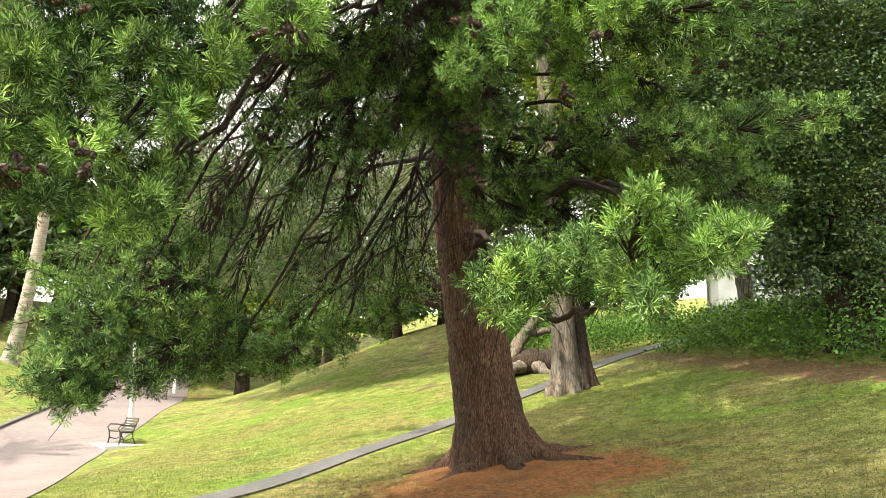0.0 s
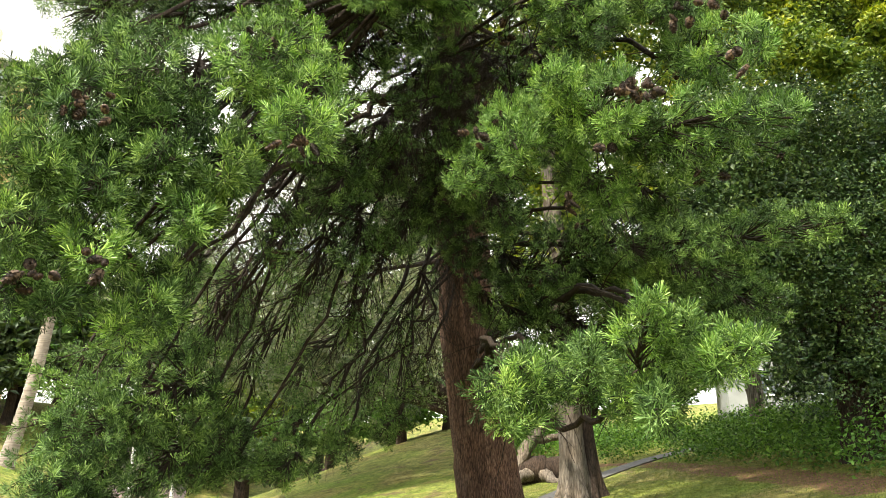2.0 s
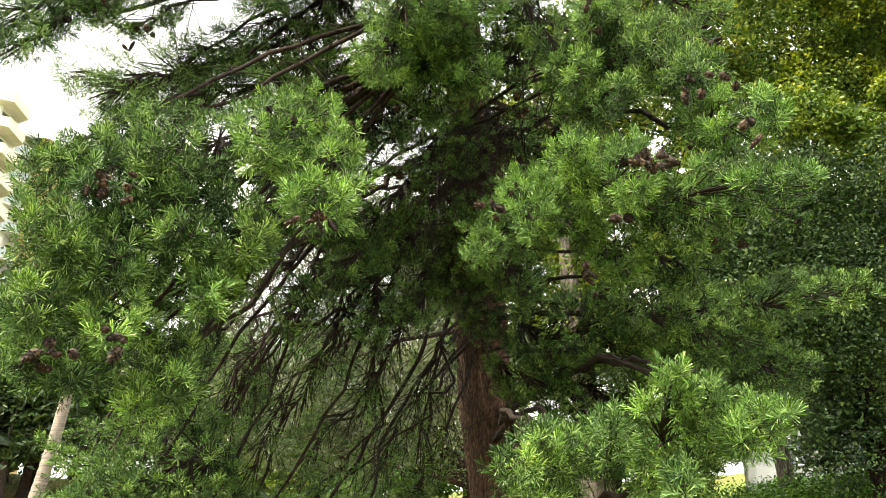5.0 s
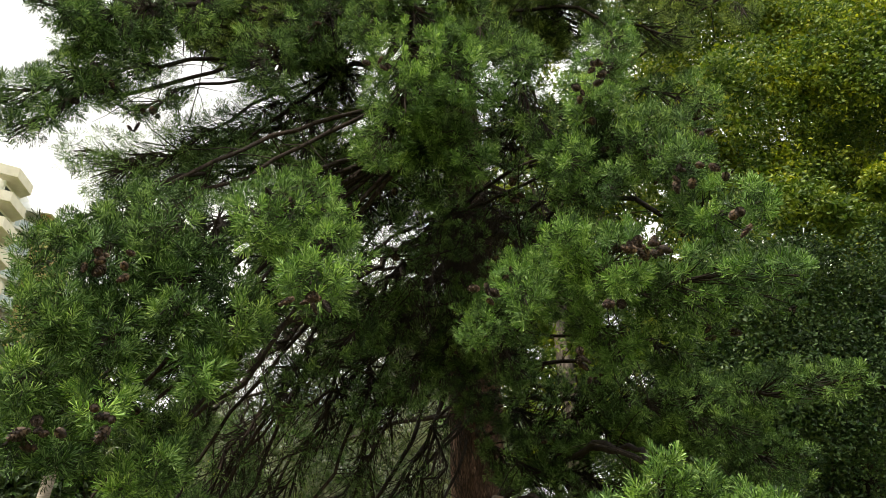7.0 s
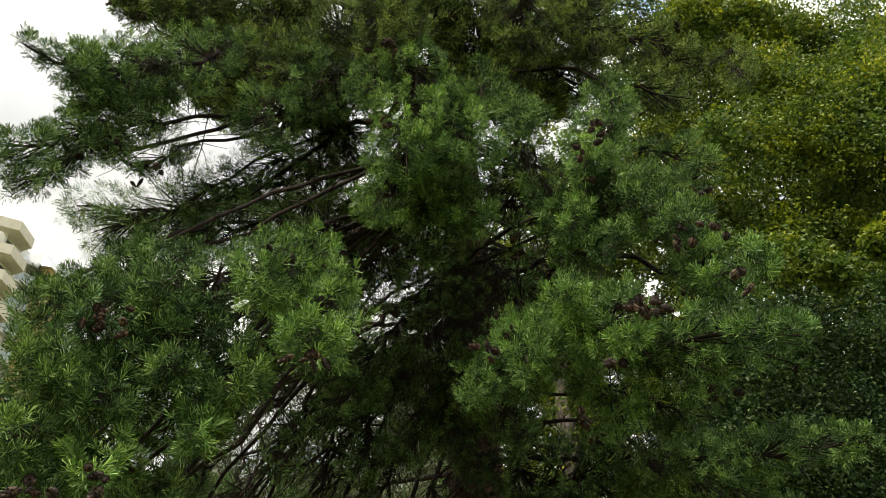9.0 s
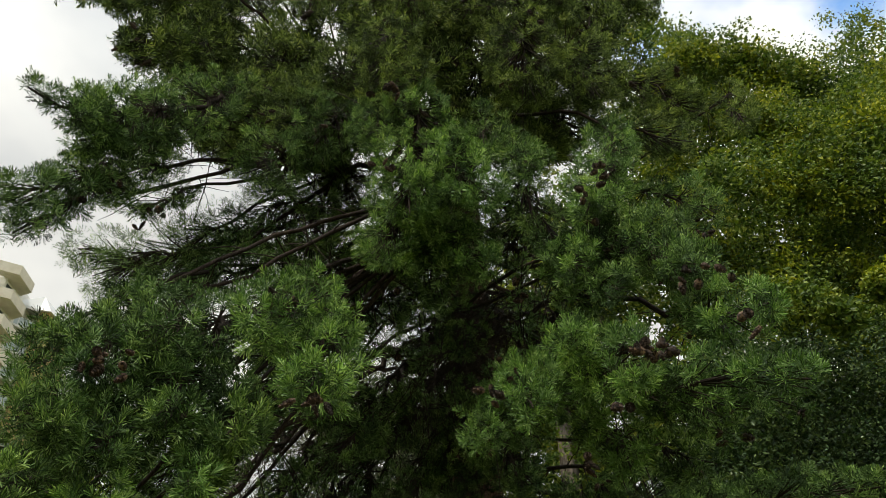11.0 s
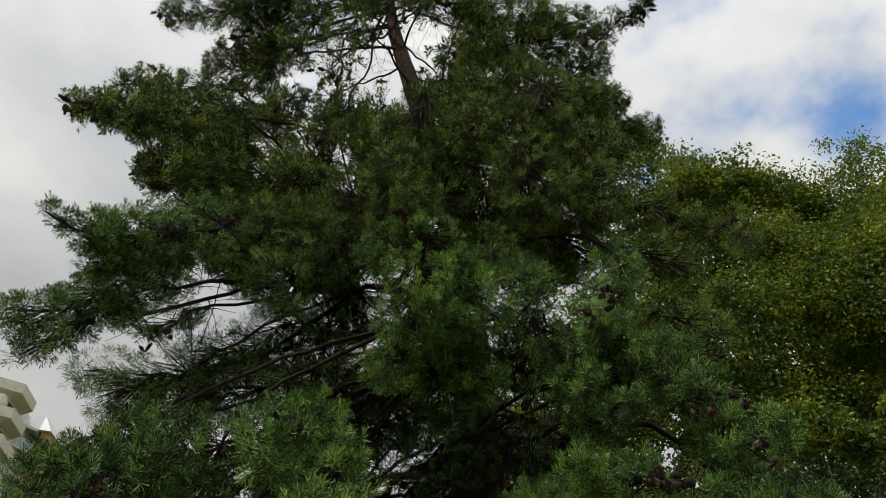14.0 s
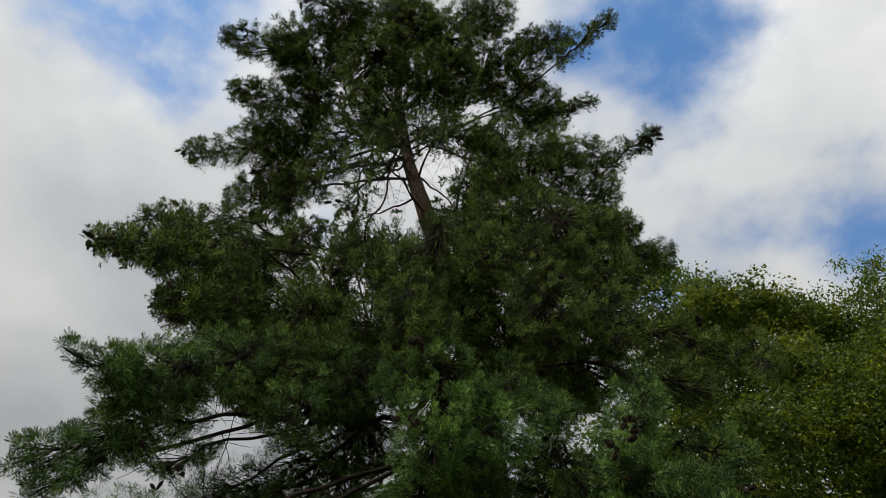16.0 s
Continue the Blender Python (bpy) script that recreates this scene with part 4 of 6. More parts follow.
bough(9.1, (-1.56, 9.29, 6.00), (-1.56, 8.60, 5.06), 0.38, full=0.60)
bough(10.2, (-3.50, 7.49, 5.15), (-3.28, 6.58, 4.20), 0.38, full=0.80)
bough(9.5, (-3.10, 7.82, 4.81), (-2.93, 6.84, 3.93), 0.35, full=0.80)
bough(9.3, (-3.79, 7.36, 3.94), (-3.35, 6.39, 3.25), 0.27, full=0.70)
bough(8.6, (-3.00, 8.49, 4.30), (-2.80, 7.67, 3.58), 0.31, full=0.60)
# shaded ends of the low left boughs
bough(10.8, (-2.67, 8.28, 2.89), (-2.80, 6.82, 2.22), 0.50, full=0.80, cones=1)
bough(10.6, (-2.89, 7.85, 2.32), (-3.05, 6.28, 2.04), 0.39, full=0.90, cones=1)
bough(10.3, (-3.09, 7.59, 1.87), (-3.08, 6.06, 1.65), 0.32, full=0.90, cones=1)
bough(10.8, (-3.25, 7.53, 1.66), (-2.86, 6.17, 1.46), 0.22, full=0.80)
bough(9.8, (-2.60, 8.18, 2.12), (-2.54, 6.74, 1.65), 0.34, full=0.80, cones=2)
bough(9.1, (-2.26, 9.11, 2.18), (-2.37, 7.85, 1.83), 0.35, full=0.70, cones=1)
bough(7.8, (-1.78, 9.62, 2.14), (-1.83, 8.40, 1.84), 0.35, full=0.70)
bough(7.3, (-1.26, 10.30, 2.32), (-1.39, 9.29, 2.06), 0.27, full=0.60)
bough(9.4, (-2.44, 9.04, 2.43), (-2.40, 7.63, 1.61), 0.23, full=0.60)
bough(7.5, (-0.65, 10.92, 2.75), (-0.86, 9.94, 2.30), 0.29, full=0.50)
# dark silhouettes on the open side
bough(15.0, (-2.83, 6.96, 8.98), (-3.14, 4.48, 6.02), 0.37, full=1.10, cones=2)
bough(13.1, (-3.22, 6.48, 7.80), (-3.18, 4.73, 6.04), 0.28, full=1.10, cones=1)
bough(13.3, (-3.32, 5.73, 7.14), (-3.29, 4.61, 6.41), 0.20, cones=1)
bough(12.9, (-3.35, 5.19, 6.73), (-3.29, 4.06, 6.00), 0.11)
bough(11.9, (-3.26, 6.86, 7.51), (-3.35, 4.25, 5.07), 0.25, full=1.10, cones=2)
bough(11.8, (-3.43, 6.44, 6.91), (-3.22, 4.46, 4.91), 0.20, full=1.10, cones=1)
bough(11.9, (-3.19, 6.78, 7.31), (-3.14, 5.80, 6.16), 0.20, full=0.80, cones=3)
bough(18.0, (-3.52, 7.55, 11.64), (-4.46, 5.29, 8.89), 0.31, high=True, full=1.55, cones=3)
bough(16.3, (-3.65, 7.65, 10.84), (-3.85, 6.06, 8.61), 0.44, high=True, full=1.55, cones=2)
bough(15.4, (-4.50, 10.44, 13.47), (-4.94, 8.87, 12.43), 0.81, high=True, full=1.55, cones=1)
bough(13.9, (-3.54, 8.93, 10.10), (-3.34, 7.67, 9.24), 0.66, high=True, full=1.55)
bough(17.2, (-4.34, 6.88, 11.15), (-4.09, 5.92, 9.30), 0.39, high=True, full=1.55, cones=1)
# growth that hides the trunk higher up
bough(18.5, (-0.87, 8.05, 11.85), (-0.59, 6.93, 10.20), 0.43, high=True, full=1.86, cones=1)
bough(16.8, (-0.32, 8.23, 11.07), (-0.20, 6.96, 9.12), 0.43, high=True, full=1.86, cones=1)
bough(16.8, (-0.94, 8.33, 10.94), (-0.91, 7.03, 9.00), 0.40, high=True, full=1.86, cones=2)
bough(15.1, (0.26, 8.50, 10.12), (0.40, 6.96, 8.25), 0.41, high=True, full=1.71, cones=1)
bough(13.8, (-0.39, 8.46, 9.43), (-0.46, 7.06, 7.83), 0.37)
bough(15.7, (-2.06, 8.13, 10.25), (-2.12, 6.95, 8.54), 0.50, high=True, full=1.55, cones=1)
bough(15.2, (-1.40, 8.32, 10.20), (-1.19, 6.91, 8.21), 0.41, high=True, full=1.40, cones=1)
# dark sprays in front of the bare limbs
bough(8.7, (-1.36, 8.58, 5.19), (-1.51, 7.81, 4.29), 0.34, full=0.60)
bough(7.9, (-0.92, 9.36, 5.01), (-1.15, 8.57, 4.10), 0.37, full=0.60, cones=1)
bough(7.5, (-0.53, 9.71, 5.29), (-0.68, 8.97, 4.32), 0.34, full=0.60)
bough(8.5, (-1.80, 8.31, 4.56), (-1.87, 7.46, 3.80), 0.29, full=0.60, cones=1)
bough(8.9, (-0.97, 9.02, 5.80), (-1.13, 8.26, 4.99), 0.33, full=0.70)
# fine hanging needles round the drooping limbs
bough(8.0, (-1.32, 9.74, 5.30), (-1.96, 9.00, 3.46), 0.43, wispy=True, full=0.28)
bough(7.9, (-1.98, 9.49, 4.76), (-2.62, 8.45, 3.22), 0.41, wispy=True, full=0.28)
bough(6.1, (-0.28, 11.36, 4.78), (-0.71, 10.70, 2.88), 0.38, wispy=True, full=0.28)
bough(7.7, (-2.49, 8.96, 3.98), (-2.65, 7.89, 2.71), 0.38, wispy=True, full=0.28)
bough(7.2, (-1.25, 10.39, 4.98), (-1.68, 9.54, 4.06), 0.44, wispy=True, full=0.28)
bough(6.3, (-1.31, 11.06, 4.45), (-2.09, 9.71, 2.76), 0.43, wispy=True, full=0.45)
bough(5.4, (-0.71, 11.70, 4.18), (-1.41, 10.86, 2.59), 0.41, wispy=True, full=0.45)
bough(7.1, (-1.62, 9.99, 4.40), (-2.17, 8.63, 2.94), 0.39, wispy=True, full=0.45)
bough(7.4, (-0.37, 11.80, 3.77), (-0.74, 11.24, 2.47), 0.37, wispy=True, full=0.40)
bough(6.9, (-0.99, 10.92, 5.07), (-1.49, 10.21, 3.56), 0.40, wispy=True, full=0.40)
bough(9.5, (-2.09, 9.55, 3.71), (-2.40, 8.43, 2.37), 0.36, wispy=True, full=0.45)
# thin needles under the sloping bare limb
bough(12.2, (-2.11, 8.52, 8.26), (-3.05, 6.86, 6.60), 0.41, wispy=True)
bough(10.7, (-3.39, 7.62, 7.14), (-3.74, 6.15, 5.96), 0.25, wispy=True)
bough(11.8, (-2.57, 8.16, 7.71), (-3.64, 6.34, 5.76), 0.37, wispy=True, full=1.20)
bough(10.6, (-2.95, 7.89, 7.01), (-3.48, 6.70, 5.73), 0.35, wispy=True, full=1.20)
bough(10.7, (-2.56, 8.33, 7.48), (-3.03, 7.13, 6.20), 0.33, wispy=True)
bough(12.4, (-1.73, 8.17, 8.00), (-1.84, 7.27, 6.60), 0.40, full=0.50)
# shaded growth deep in the crown
bough(12.2, (-2.13, 9.13, 9.06), (-2.54, 8.84, 7.58), 0.60, full=0.60)
bough(11.0, (-1.65, 9.82, 8.25), (-1.95, 9.22, 7.20), 0.60, full=0.60)
bough(13.4, (-0.49, 8.99, 9.50), (-0.44, 8.93, 7.95), 0.60, full=0.60)
bough(13.1, (0.67, 9.24, 9.19), (0.61, 8.63, 7.49), 0.58, full=0.60)
bough(15.0, (0.48, 8.50, 10.04), (0.57, 7.71, 8.68), 0.58, full=0.60, cones=1)
bough(9.6, (1.21, 10.24, 7.67), (1.35, 9.10, 6.59), 0.62, full=0.60)
bough(11.5, (1.84, 9.63, 8.48), (2.24, 8.44, 7.39), 0.62, full=0.60)
bough(7.8, (0.39, 10.97, 6.34), (0.64, 9.78, 5.22), 0.54, full=0.50)
bough(11.9, (-1.66, 8.76, 8.00), (-1.70, 7.90, 6.72), 0.50, full=0.80)
bough(10.7, (-1.13, 9.15, 7.54), (-1.31, 8.19, 6.36), 0.50, full=0.80, cones=1)
bough(10.5, (-2.10, 7.86, 6.23), (-1.84, 6.69, 5.07), 0.33, full=0.80)
bough(11.1, (-2.33, 9.17, 7.90), (-2.35, 8.41, 6.79), 0.52, full=0.80)
bough(13.5, (-1.48, 8.89, 9.50), (-1.60, 8.18, 8.12), 0.51, full=0.70)
bough(14.7, (1.23, 7.70, 9.39), (1.27, 6.92, 8.16), 0.50, full=0.90)
bough(17.2, (-0.07, 7.86, 10.71), (0.09, 7.31, 9.31), 0.55, full=0.90)
bough(14.3, (-0.48, 8.69, 9.89), (-0.35, 8.11, 8.44), 0.47, full=0.80)
bough(10.4, (-1.42, 8.89, 7.00), (-1.52, 8.12, 6.09), 0.41, full=0.60)
bough(10.2, (0.19, 9.39, 7.32), (-0.04, 8.63, 6.24), 0.43, full=0.60, cones=1)
bough(10.7, (-0.76, 10.22, 8.53), (-0.91, 9.54, 7.32), 0.49, full=0.90)
bough(11.6, (-1.25, 9.88, 8.60), (-1.35, 9.17, 7.45), 0.48, full=0.80)
bough(9.8, (-0.49, 10.64, 7.88), (-0.58, 9.90, 6.72), 0.46, full=0.70)
# middle of the crown
bough(14.8, (-1.82, 7.42, 8.99), (-2.02, 6.54, 7.79), 0.58, cones=1)
bough(13.2, (-1.81, 6.90, 7.76), (-2.12, 6.15, 6.95), 0.49, full=0.90)
bough(16.5, (-1.45, 7.85, 10.33), (-1.68, 6.84, 9.02), 0.57, cones=1)
bough(18.4, (-1.04, 7.90, 11.67), (-1.53, 7.10, 10.18), 0.58, high=True, full=1.55, cones=1)
bough(19.5, (-0.77, 6.68, 10.86), (-0.96, 6.67, 9.04), 0.46, cones=3)
bough(16.4, (-2.65, 8.41, 11.20), (-2.78, 7.47, 9.80), 0.63, high=True, full=1.55, cones=1)
bough(14.8, (-0.94, 6.42, 8.02), (-0.91, 5.97, 7.18), 0.36, full=0.90)
bough(19.8, (0.18, 7.54, 11.75), (-0.07, 6.92, 10.20), 0.50, high=True, full=1.55, cones=2)
bough(20.0, (0.96, 6.85, 11.21), (0.44, 6.75, 9.55), 0.65, cones=1)
bough(18.2, (1.66, 9.29, 13.56), (2.00, 7.77, 12.63), 0.62, high=True, full=1.55, cones=1)
bough(17.7, (0.65, 6.69, 9.58), (0.77, 6.41, 8.19), 0.55, cones=1)
bough(16.8, (1.24, 6.89, 9.60), (1.55, 6.48, 8.27), 0.50, cones=1)
bough(17.8, (1.75, 7.92, 11.68), (1.97, 7.24, 10.23), 0.46, high=True, full=1.55, cones=1)
bough(15.7, (2.06, 8.10, 10.25), (2.85, 7.08, 8.69), 0.45, full=0.90, cones=1)
bough(14.1, (1.62, 7.58, 8.86), (2.58, 6.61, 7.79), 0.35, full=0.80)
bough(14.4, (1.59, 6.59, 7.85), (1.02, 5.46, 5.88), 0.36, sunlit=True, cones=4)
bough(11.3, (1.37, 6.58, 6.31), (1.68, 4.73, 4.89), 0.28, cones=2)
bough(10.6, (0.95, 6.93, 6.26), (1.27, 5.26, 5.02), 0.25, full=0.80)
bough(14.8, (0.38, 6.35, 7.71), (0.65, 5.56, 6.47), 0.27, full=0.90)
bough(15.1, (0.08, 6.76, 8.45), (0.19, 6.19, 7.31), 0.31, full=0.70)
bough(12.5, (0.77, 6.89, 7.36), (0.91, 6.17, 5.95), 0.28, full=0.70)
bough(18.6, (2.62, 9.71, 14.35), (3.24, 8.71, 12.90), 0.28)
bough(14.2, (3.81, 8.49, 10.42), (3.60, 7.61, 9.01), 0.33, full=0.50)
bough(12.9, (2.32, 7.43, 7.90), (2.57, 6.47, 6.66), 0.32, full=0.60, cones=1)
# more of the upper crown's heart
bough(18.8, (-2.27, 8.48, 13.22), (-2.42, 7.76, 11.96), 0.48, high=True, full=1.24, cones=1)
bough(18.5, (-3.61, 9.38, 14.26), (-3.64, 8.61, 12.77), 0.49, high=True, full=1.24, cones=1)
bough(23.8, (-0.02, 8.13, 15.47), (0.36, 7.60, 13.44), 0.57, high=True, full=1.55)
bough(20.5, (-0.68, 8.73, 13.86), (-0.13, 7.48, 11.82), 0.52, high=True, full=1.55, cones=1)
bough(16.6, (0.66, 8.69, 11.31), (0.83, 7.41, 9.47), 0.54, high=True, full=1.55, cones=1)
bough(16.1, (1.55, 8.64, 11.24), (1.63, 7.35, 9.40), 0.47, high=True, full=1.55, cones=1)
bough(15.2, (-0.07, 8.56, 10.07), (-0.00, 7.20, 8.29), 0.42, high=True, full=1.55, cones=1)
bough(14.6, (1.08, 8.58, 9.97), (0.91, 7.11, 8.03), 0.44, high=True, full=1.55, cones=1)
bough(13.5, (-2.05, 8.70, 9.66), (-2.06, 7.63, 8.41), 0.43, high=True, full=1.24)
bough(13.9, (-3.01, 8.44, 9.65), (-2.93, 7.42, 8.33), 0.46, high=True, full=1.40)
bough(13.2, (-5.13, 9.66, 11.04), (-4.77, 8.74, 9.71), 0.56, high=True, full=1.24, cones=2)
bough(15.3, (-3.27, 8.66, 10.80), (-2.98, 7.48, 9.16), 0.54, high=True, full=1.55, cones=1)
bough(25.6, (-4.25, 9.05, 19.94), (-4.18, 8.43, 18.44), 0.69, high=True, full=1.40, cones=1)
bough(27.0, (-0.82, 7.93, 20.92), (-0.90, 7.66, 19.29), 0.83, high=True, full=1.55, cones=1)
bough(22.1, (-3.35, 9.14, 16.60), (-3.61, 8.57, 14.96), 0.54, high=True, full=0.93, cones=1)
bough(23.2, (-2.33, 8.31, 15.88), (-2.59, 7.93, 14.64), 0.44, high=True, full=0.78)
bough(23.1, (-0.46, 8.22, 14.82), (-0.03, 7.57, 13.23), 0.45, high=True, full=1.08, cones=1)
bough(21.3, (-4.83, 10.14, 18.25), (-4.93, 9.56, 16.62), 0.64, high=True, full=1.55, cones=1)
bough(16.6, (-4.93, 10.70, 15.03), (-4.85, 9.87, 13.58), 0.57, high=True, full=1.55, cones=1)
bough(23.3, (-4.22, 9.84, 19.06), (-4.64, 9.07, 17.50), 0.60, high=True, full=0.93, cones=1)
bough(22.8, (-5.40, 9.32, 19.03), (-5.36, 8.85, 17.40), 0.54, high=True, full=0.93, cones=1)
bough(23.6, (-3.06, 8.84, 17.54), (-3.38, 8.30, 15.91), 0.49, high=True, full=0.62)
bough(24.4, (-1.92, 8.40, 16.47), (-2.01, 7.64, 15.61), 0.46, high=True, full=0.78)
bough(25.6, (-0.01, 7.84, 16.10), (0.39, 7.53, 14.66), 0.54, high=True, full=1.08)
bough(24.7, (1.20, 8.74, 16.92), (1.52, 8.02, 15.45), 0.58, high=True, full=1.08, cones=1)
bough(23.6, (2.27, 9.32, 17.62), (2.30, 8.70, 16.11), 0.44, high=True, full=1.08, cones=1)
bough(21.0, (-0.25, 8.40, 14.11), (0.14, 7.57, 12.25), 0.46, high=True, full=1.08)
bough(21.7, (-2.39, 8.22, 14.49), (-2.64, 7.97, 13.39), 0.37, high=True, full=0.46, cones=2)
bough(19.3, (-1.68, 8.60, 13.36), (-1.57, 7.74, 11.76), 0.34, high=True, full=0.54, cones=2)
bough(18.8, (-3.33, 8.97, 14.26), (-3.33, 8.37, 12.92), 0.42, high=True, full=0.62, cones=2)
bough(18.5, (-2.43, 8.52, 12.78), (-2.42, 7.73, 11.34), 0.37, high=True, full=0.78, cones=2)
bough(27.0, (-4.92, 8.00, 21.39), (-4.84, 7.61, 19.79), 0.64, high=True, full=1.24, cones=2)
# top of the crown
bough(27.0, (-4.79, 8.32, 20.39), (-6.01, 6.89, 18.83), 0.48, high=True, full=1.55, cones=4)
bough(24.1, (-4.72, 9.05, 19.37), (-5.75, 7.74, 17.85), 0.46, high=True, full=1.55, cones=3)
bough(21.8, (-4.80, 9.59, 17.87), (-6.39, 8.33, 16.08), 0.46, high=True, full=1.55, cones=2)
bough(17.6, (-4.20, 8.28, 12.83), (-5.50, 6.29, 10.31), 0.34, high=True, full=1.71, cones=5)
bough(19.0, (-4.46, 8.01, 13.31), (-5.64, 7.06, 11.86), 0.33, high=True, full=1.55, cones=3)
bough(15.9, (-4.26, 8.27, 11.47), (-4.89, 7.36, 10.24), 0.30, high=True, full=1.55, cones=4)
bough(17.7, (-4.53, 9.91, 14.99), (-5.49, 9.03, 13.16), 0.75, high=True, full=1.55, cones=1)
bough(20.1, (-4.93, 10.58, 17.68), (-5.70, 9.52, 16.13), 0.66, high=True, full=1.55, cones=1)
bough(23.3, (-4.22, 9.72, 19.13), (-5.22, 8.65, 17.56), 0.63, high=True, full=1.55, cones=1)
bough(27.0, (-3.75, 8.48, 21.00), (-4.78, 7.93, 19.21), 1.00, high=True, full=1.55, cones=1)
bough(27.0, (-3.18, 7.65, 21.88), (-4.00, 6.98, 20.24), 1.09, high=True, full=1.55, cones=2)
bough(27.0, (-2.44, 8.01, 19.87), (-2.76, 7.77, 18.15), 1.00, high=True, full=1.55, cones=1)
bough(26.3, (-2.09, 8.68, 18.25), (-2.85, 7.85, 16.74), 0.75, high=True, full=1.40, cones=1)
bough(27.0, (-1.97, 7.46, 21.67), (-1.59, 7.62, 19.91), 1.00, high=True, full=1.55, cones=2)
bough(27.0, (-1.34, 8.39, 19.36), (-0.49, 7.62, 18.00), 0.98, high=True, full=1.55, cones=1)
bough(25.4, (-1.37, 7.84, 15.92), (0.19, 7.49, 14.91), 0.46, high=True, full=1.71)
bough(27.0, (-0.41, 8.14, 22.14), (0.44, 7.32, 20.74), 0.81, high=True, full=1.55, cones=3)
bough(27.0, (0.01, 9.09, 21.07), (1.22, 8.30, 19.63), 1.00, high=True, full=1.55, cones=2)
bough(27.0, (0.57, 9.47, 20.20), (1.70, 8.85, 18.65), 0.76, high=True, full=1.55, cones=1)
bough(27.0, (1.01, 8.30, 20.96), (1.97, 7.43, 19.51), 0.50, high=True, full=1.55, cones=3)
bough(27.0, (1.57, 7.93, 19.11), (2.75, 6.34, 17.89), 0.28, high=True, full=1.40, cones=3)
bough(26.2, (1.21, 9.16, 18.98), (2.43, 8.18, 17.54), 0.26, high=True, full=1.40, cones=3)
bough(22.6, (0.44, 8.79, 15.88), (1.65, 7.96, 14.52), 0.77, high=True, full=1.55, cones=1)
bough(20.8, (0.17, 8.58, 13.98), (0.86, 7.42, 12.32), 0.77, high=True, full=1.55, cones=1)
bough(20.2, (1.63, 9.82, 15.70), (2.42, 8.40, 14.60), 0.62, high=True, full=1.55, cones=1)
bough(21.8, (2.68, 9.61, 16.66), (3.34, 7.79, 15.73), 0.29, high=True, full=1.40, cones=4)
bough(19.1, (1.72, 9.57, 14.38), (2.61, 8.29, 13.16), 0.50, high=True, full=1.55, cones=2)
bough(18.2, (0.14, 8.71, 12.64), (-0.31, 7.63, 11.45), 0.55, high=True, full=1.55, cones=1)
bough(18.4, (0.89, 8.45, 12.16), (1.42, 7.35, 10.79), 0.61, high=True, full=1.55, cones=1)
bough(18.2, (-1.56, 8.32, 12.19), (-1.92, 7.46, 11.14), 0.49, high=True, full=1.55, cones=1)
bough(16.5, (-2.59, 8.90, 12.17), (-3.01, 7.97, 10.96), 0.64, high=True, full=1.55, cones=1)
bough(15.5, (-4.65, 10.51, 13.38), (-4.84, 9.55, 11.89), 0.76, high=True, full=1.55, cones=1)
bough(17.7, (2.41, 9.61, 13.71), (3.11, 8.44, 12.39), 0.27, high=True, full=1.55)
bough(21.1, (-3.93, 9.94, 17.16), (-4.52, 9.53, 15.27), 0.50, high=True, full=0.93, cones=2)
# cone clusters on the boughs
cone_cluster((-0.92, 4.20, 3.57), 6)
cone_cluster((1.25, 4.57, 4.15), 7)
cone_cluster((1.13, 4.62, 4.10), 3)
cone_cluster((-2.12, 4.07, 3.79), 4)
cone_cluster((-2.03, 4.12, 3.77), 4)
cone_cluster((0.20, 5.28, 4.17), 4)
cone_cluster((1.58, 4.88, 4.86), 3)
cone_cluster((1.72, 4.82, 4.88), 2)
cone_cluster((1.84, 4.41, 4.28), 3)
cone_cluster((0.98, 5.05, 3.98), 3)
cone_cluster((0.91, 5.87, 3.89), 4)
cone_cluster((-2.19, 3.96, 2.75), 6)
cone_cluster((-1.84, 4.00, 2.83), 4)
cone_cluster((1.12, 5.12, 6.10), 5)
cone_cluster((1.03, 5.26, 5.97), 4)
cone_cluster((-0.68, 5.19, 7.15), 6)
cone_cluster((-0.77, 5.52, 6.50), 4)
cone_cluster((0.69, 4.93, 8.66), 4)
cone_cluster((0.63, 5.25, 8.17), 3)
cone_cluster((1.65, 4.66, 4.82), 3)
cone_cluster((2.36, 6.35, 6.40), 3)
# shaded limbs that hang beside and behind the trunk
limb(9.0, (-4.33, 8.33, 2.01), 0.45, bare=0.62, droop=0.28, full=1.3, twigs=6)
limb(7.4, (-2.56, 11.72, 2.02), 0.51, bare=0.82, droop=0.35, full=0.42, twigs=12)
limb(8.8, (-3.76, 9.66, 2.48), 0.45, bare=0.66, droop=0.28, full=1.3, twigs=6)
limb(7.2, (-2.01, 12.82, 2.32), 0.51, bare=0.82, droop=0.35, full=0.54, twigs=14)
limb(8.4, (-3.20, 9.45, 2.20), 0.48, bare=0.82, droop=0.28, full=0.84, twigs=6)
limb(8.8, (-4.58, 8.66, 1.61), 0.54, bare=0.66, droop=0.28, full=1.3, twigs=10)
limb(8.8, (-4.03, 8.05, 1.56), 0.51, bare=0.76, droop=0.25, full=1.3, twigs=12, radius=0.034, spread=0.85)
limb(7.3, (-2.30, 9.94, 1.75), 0.51, bare=0.82, droop=0.25, full=0.78, twigs=12, radius=0.034, spread=0.85)
limb(8.6, (-4.00, 7.60, 1.98), 0.45, bare=0.78, droop=0.2, sunlit=True, full=1.35, twigs=10, radius=0.028, spread=0.85)
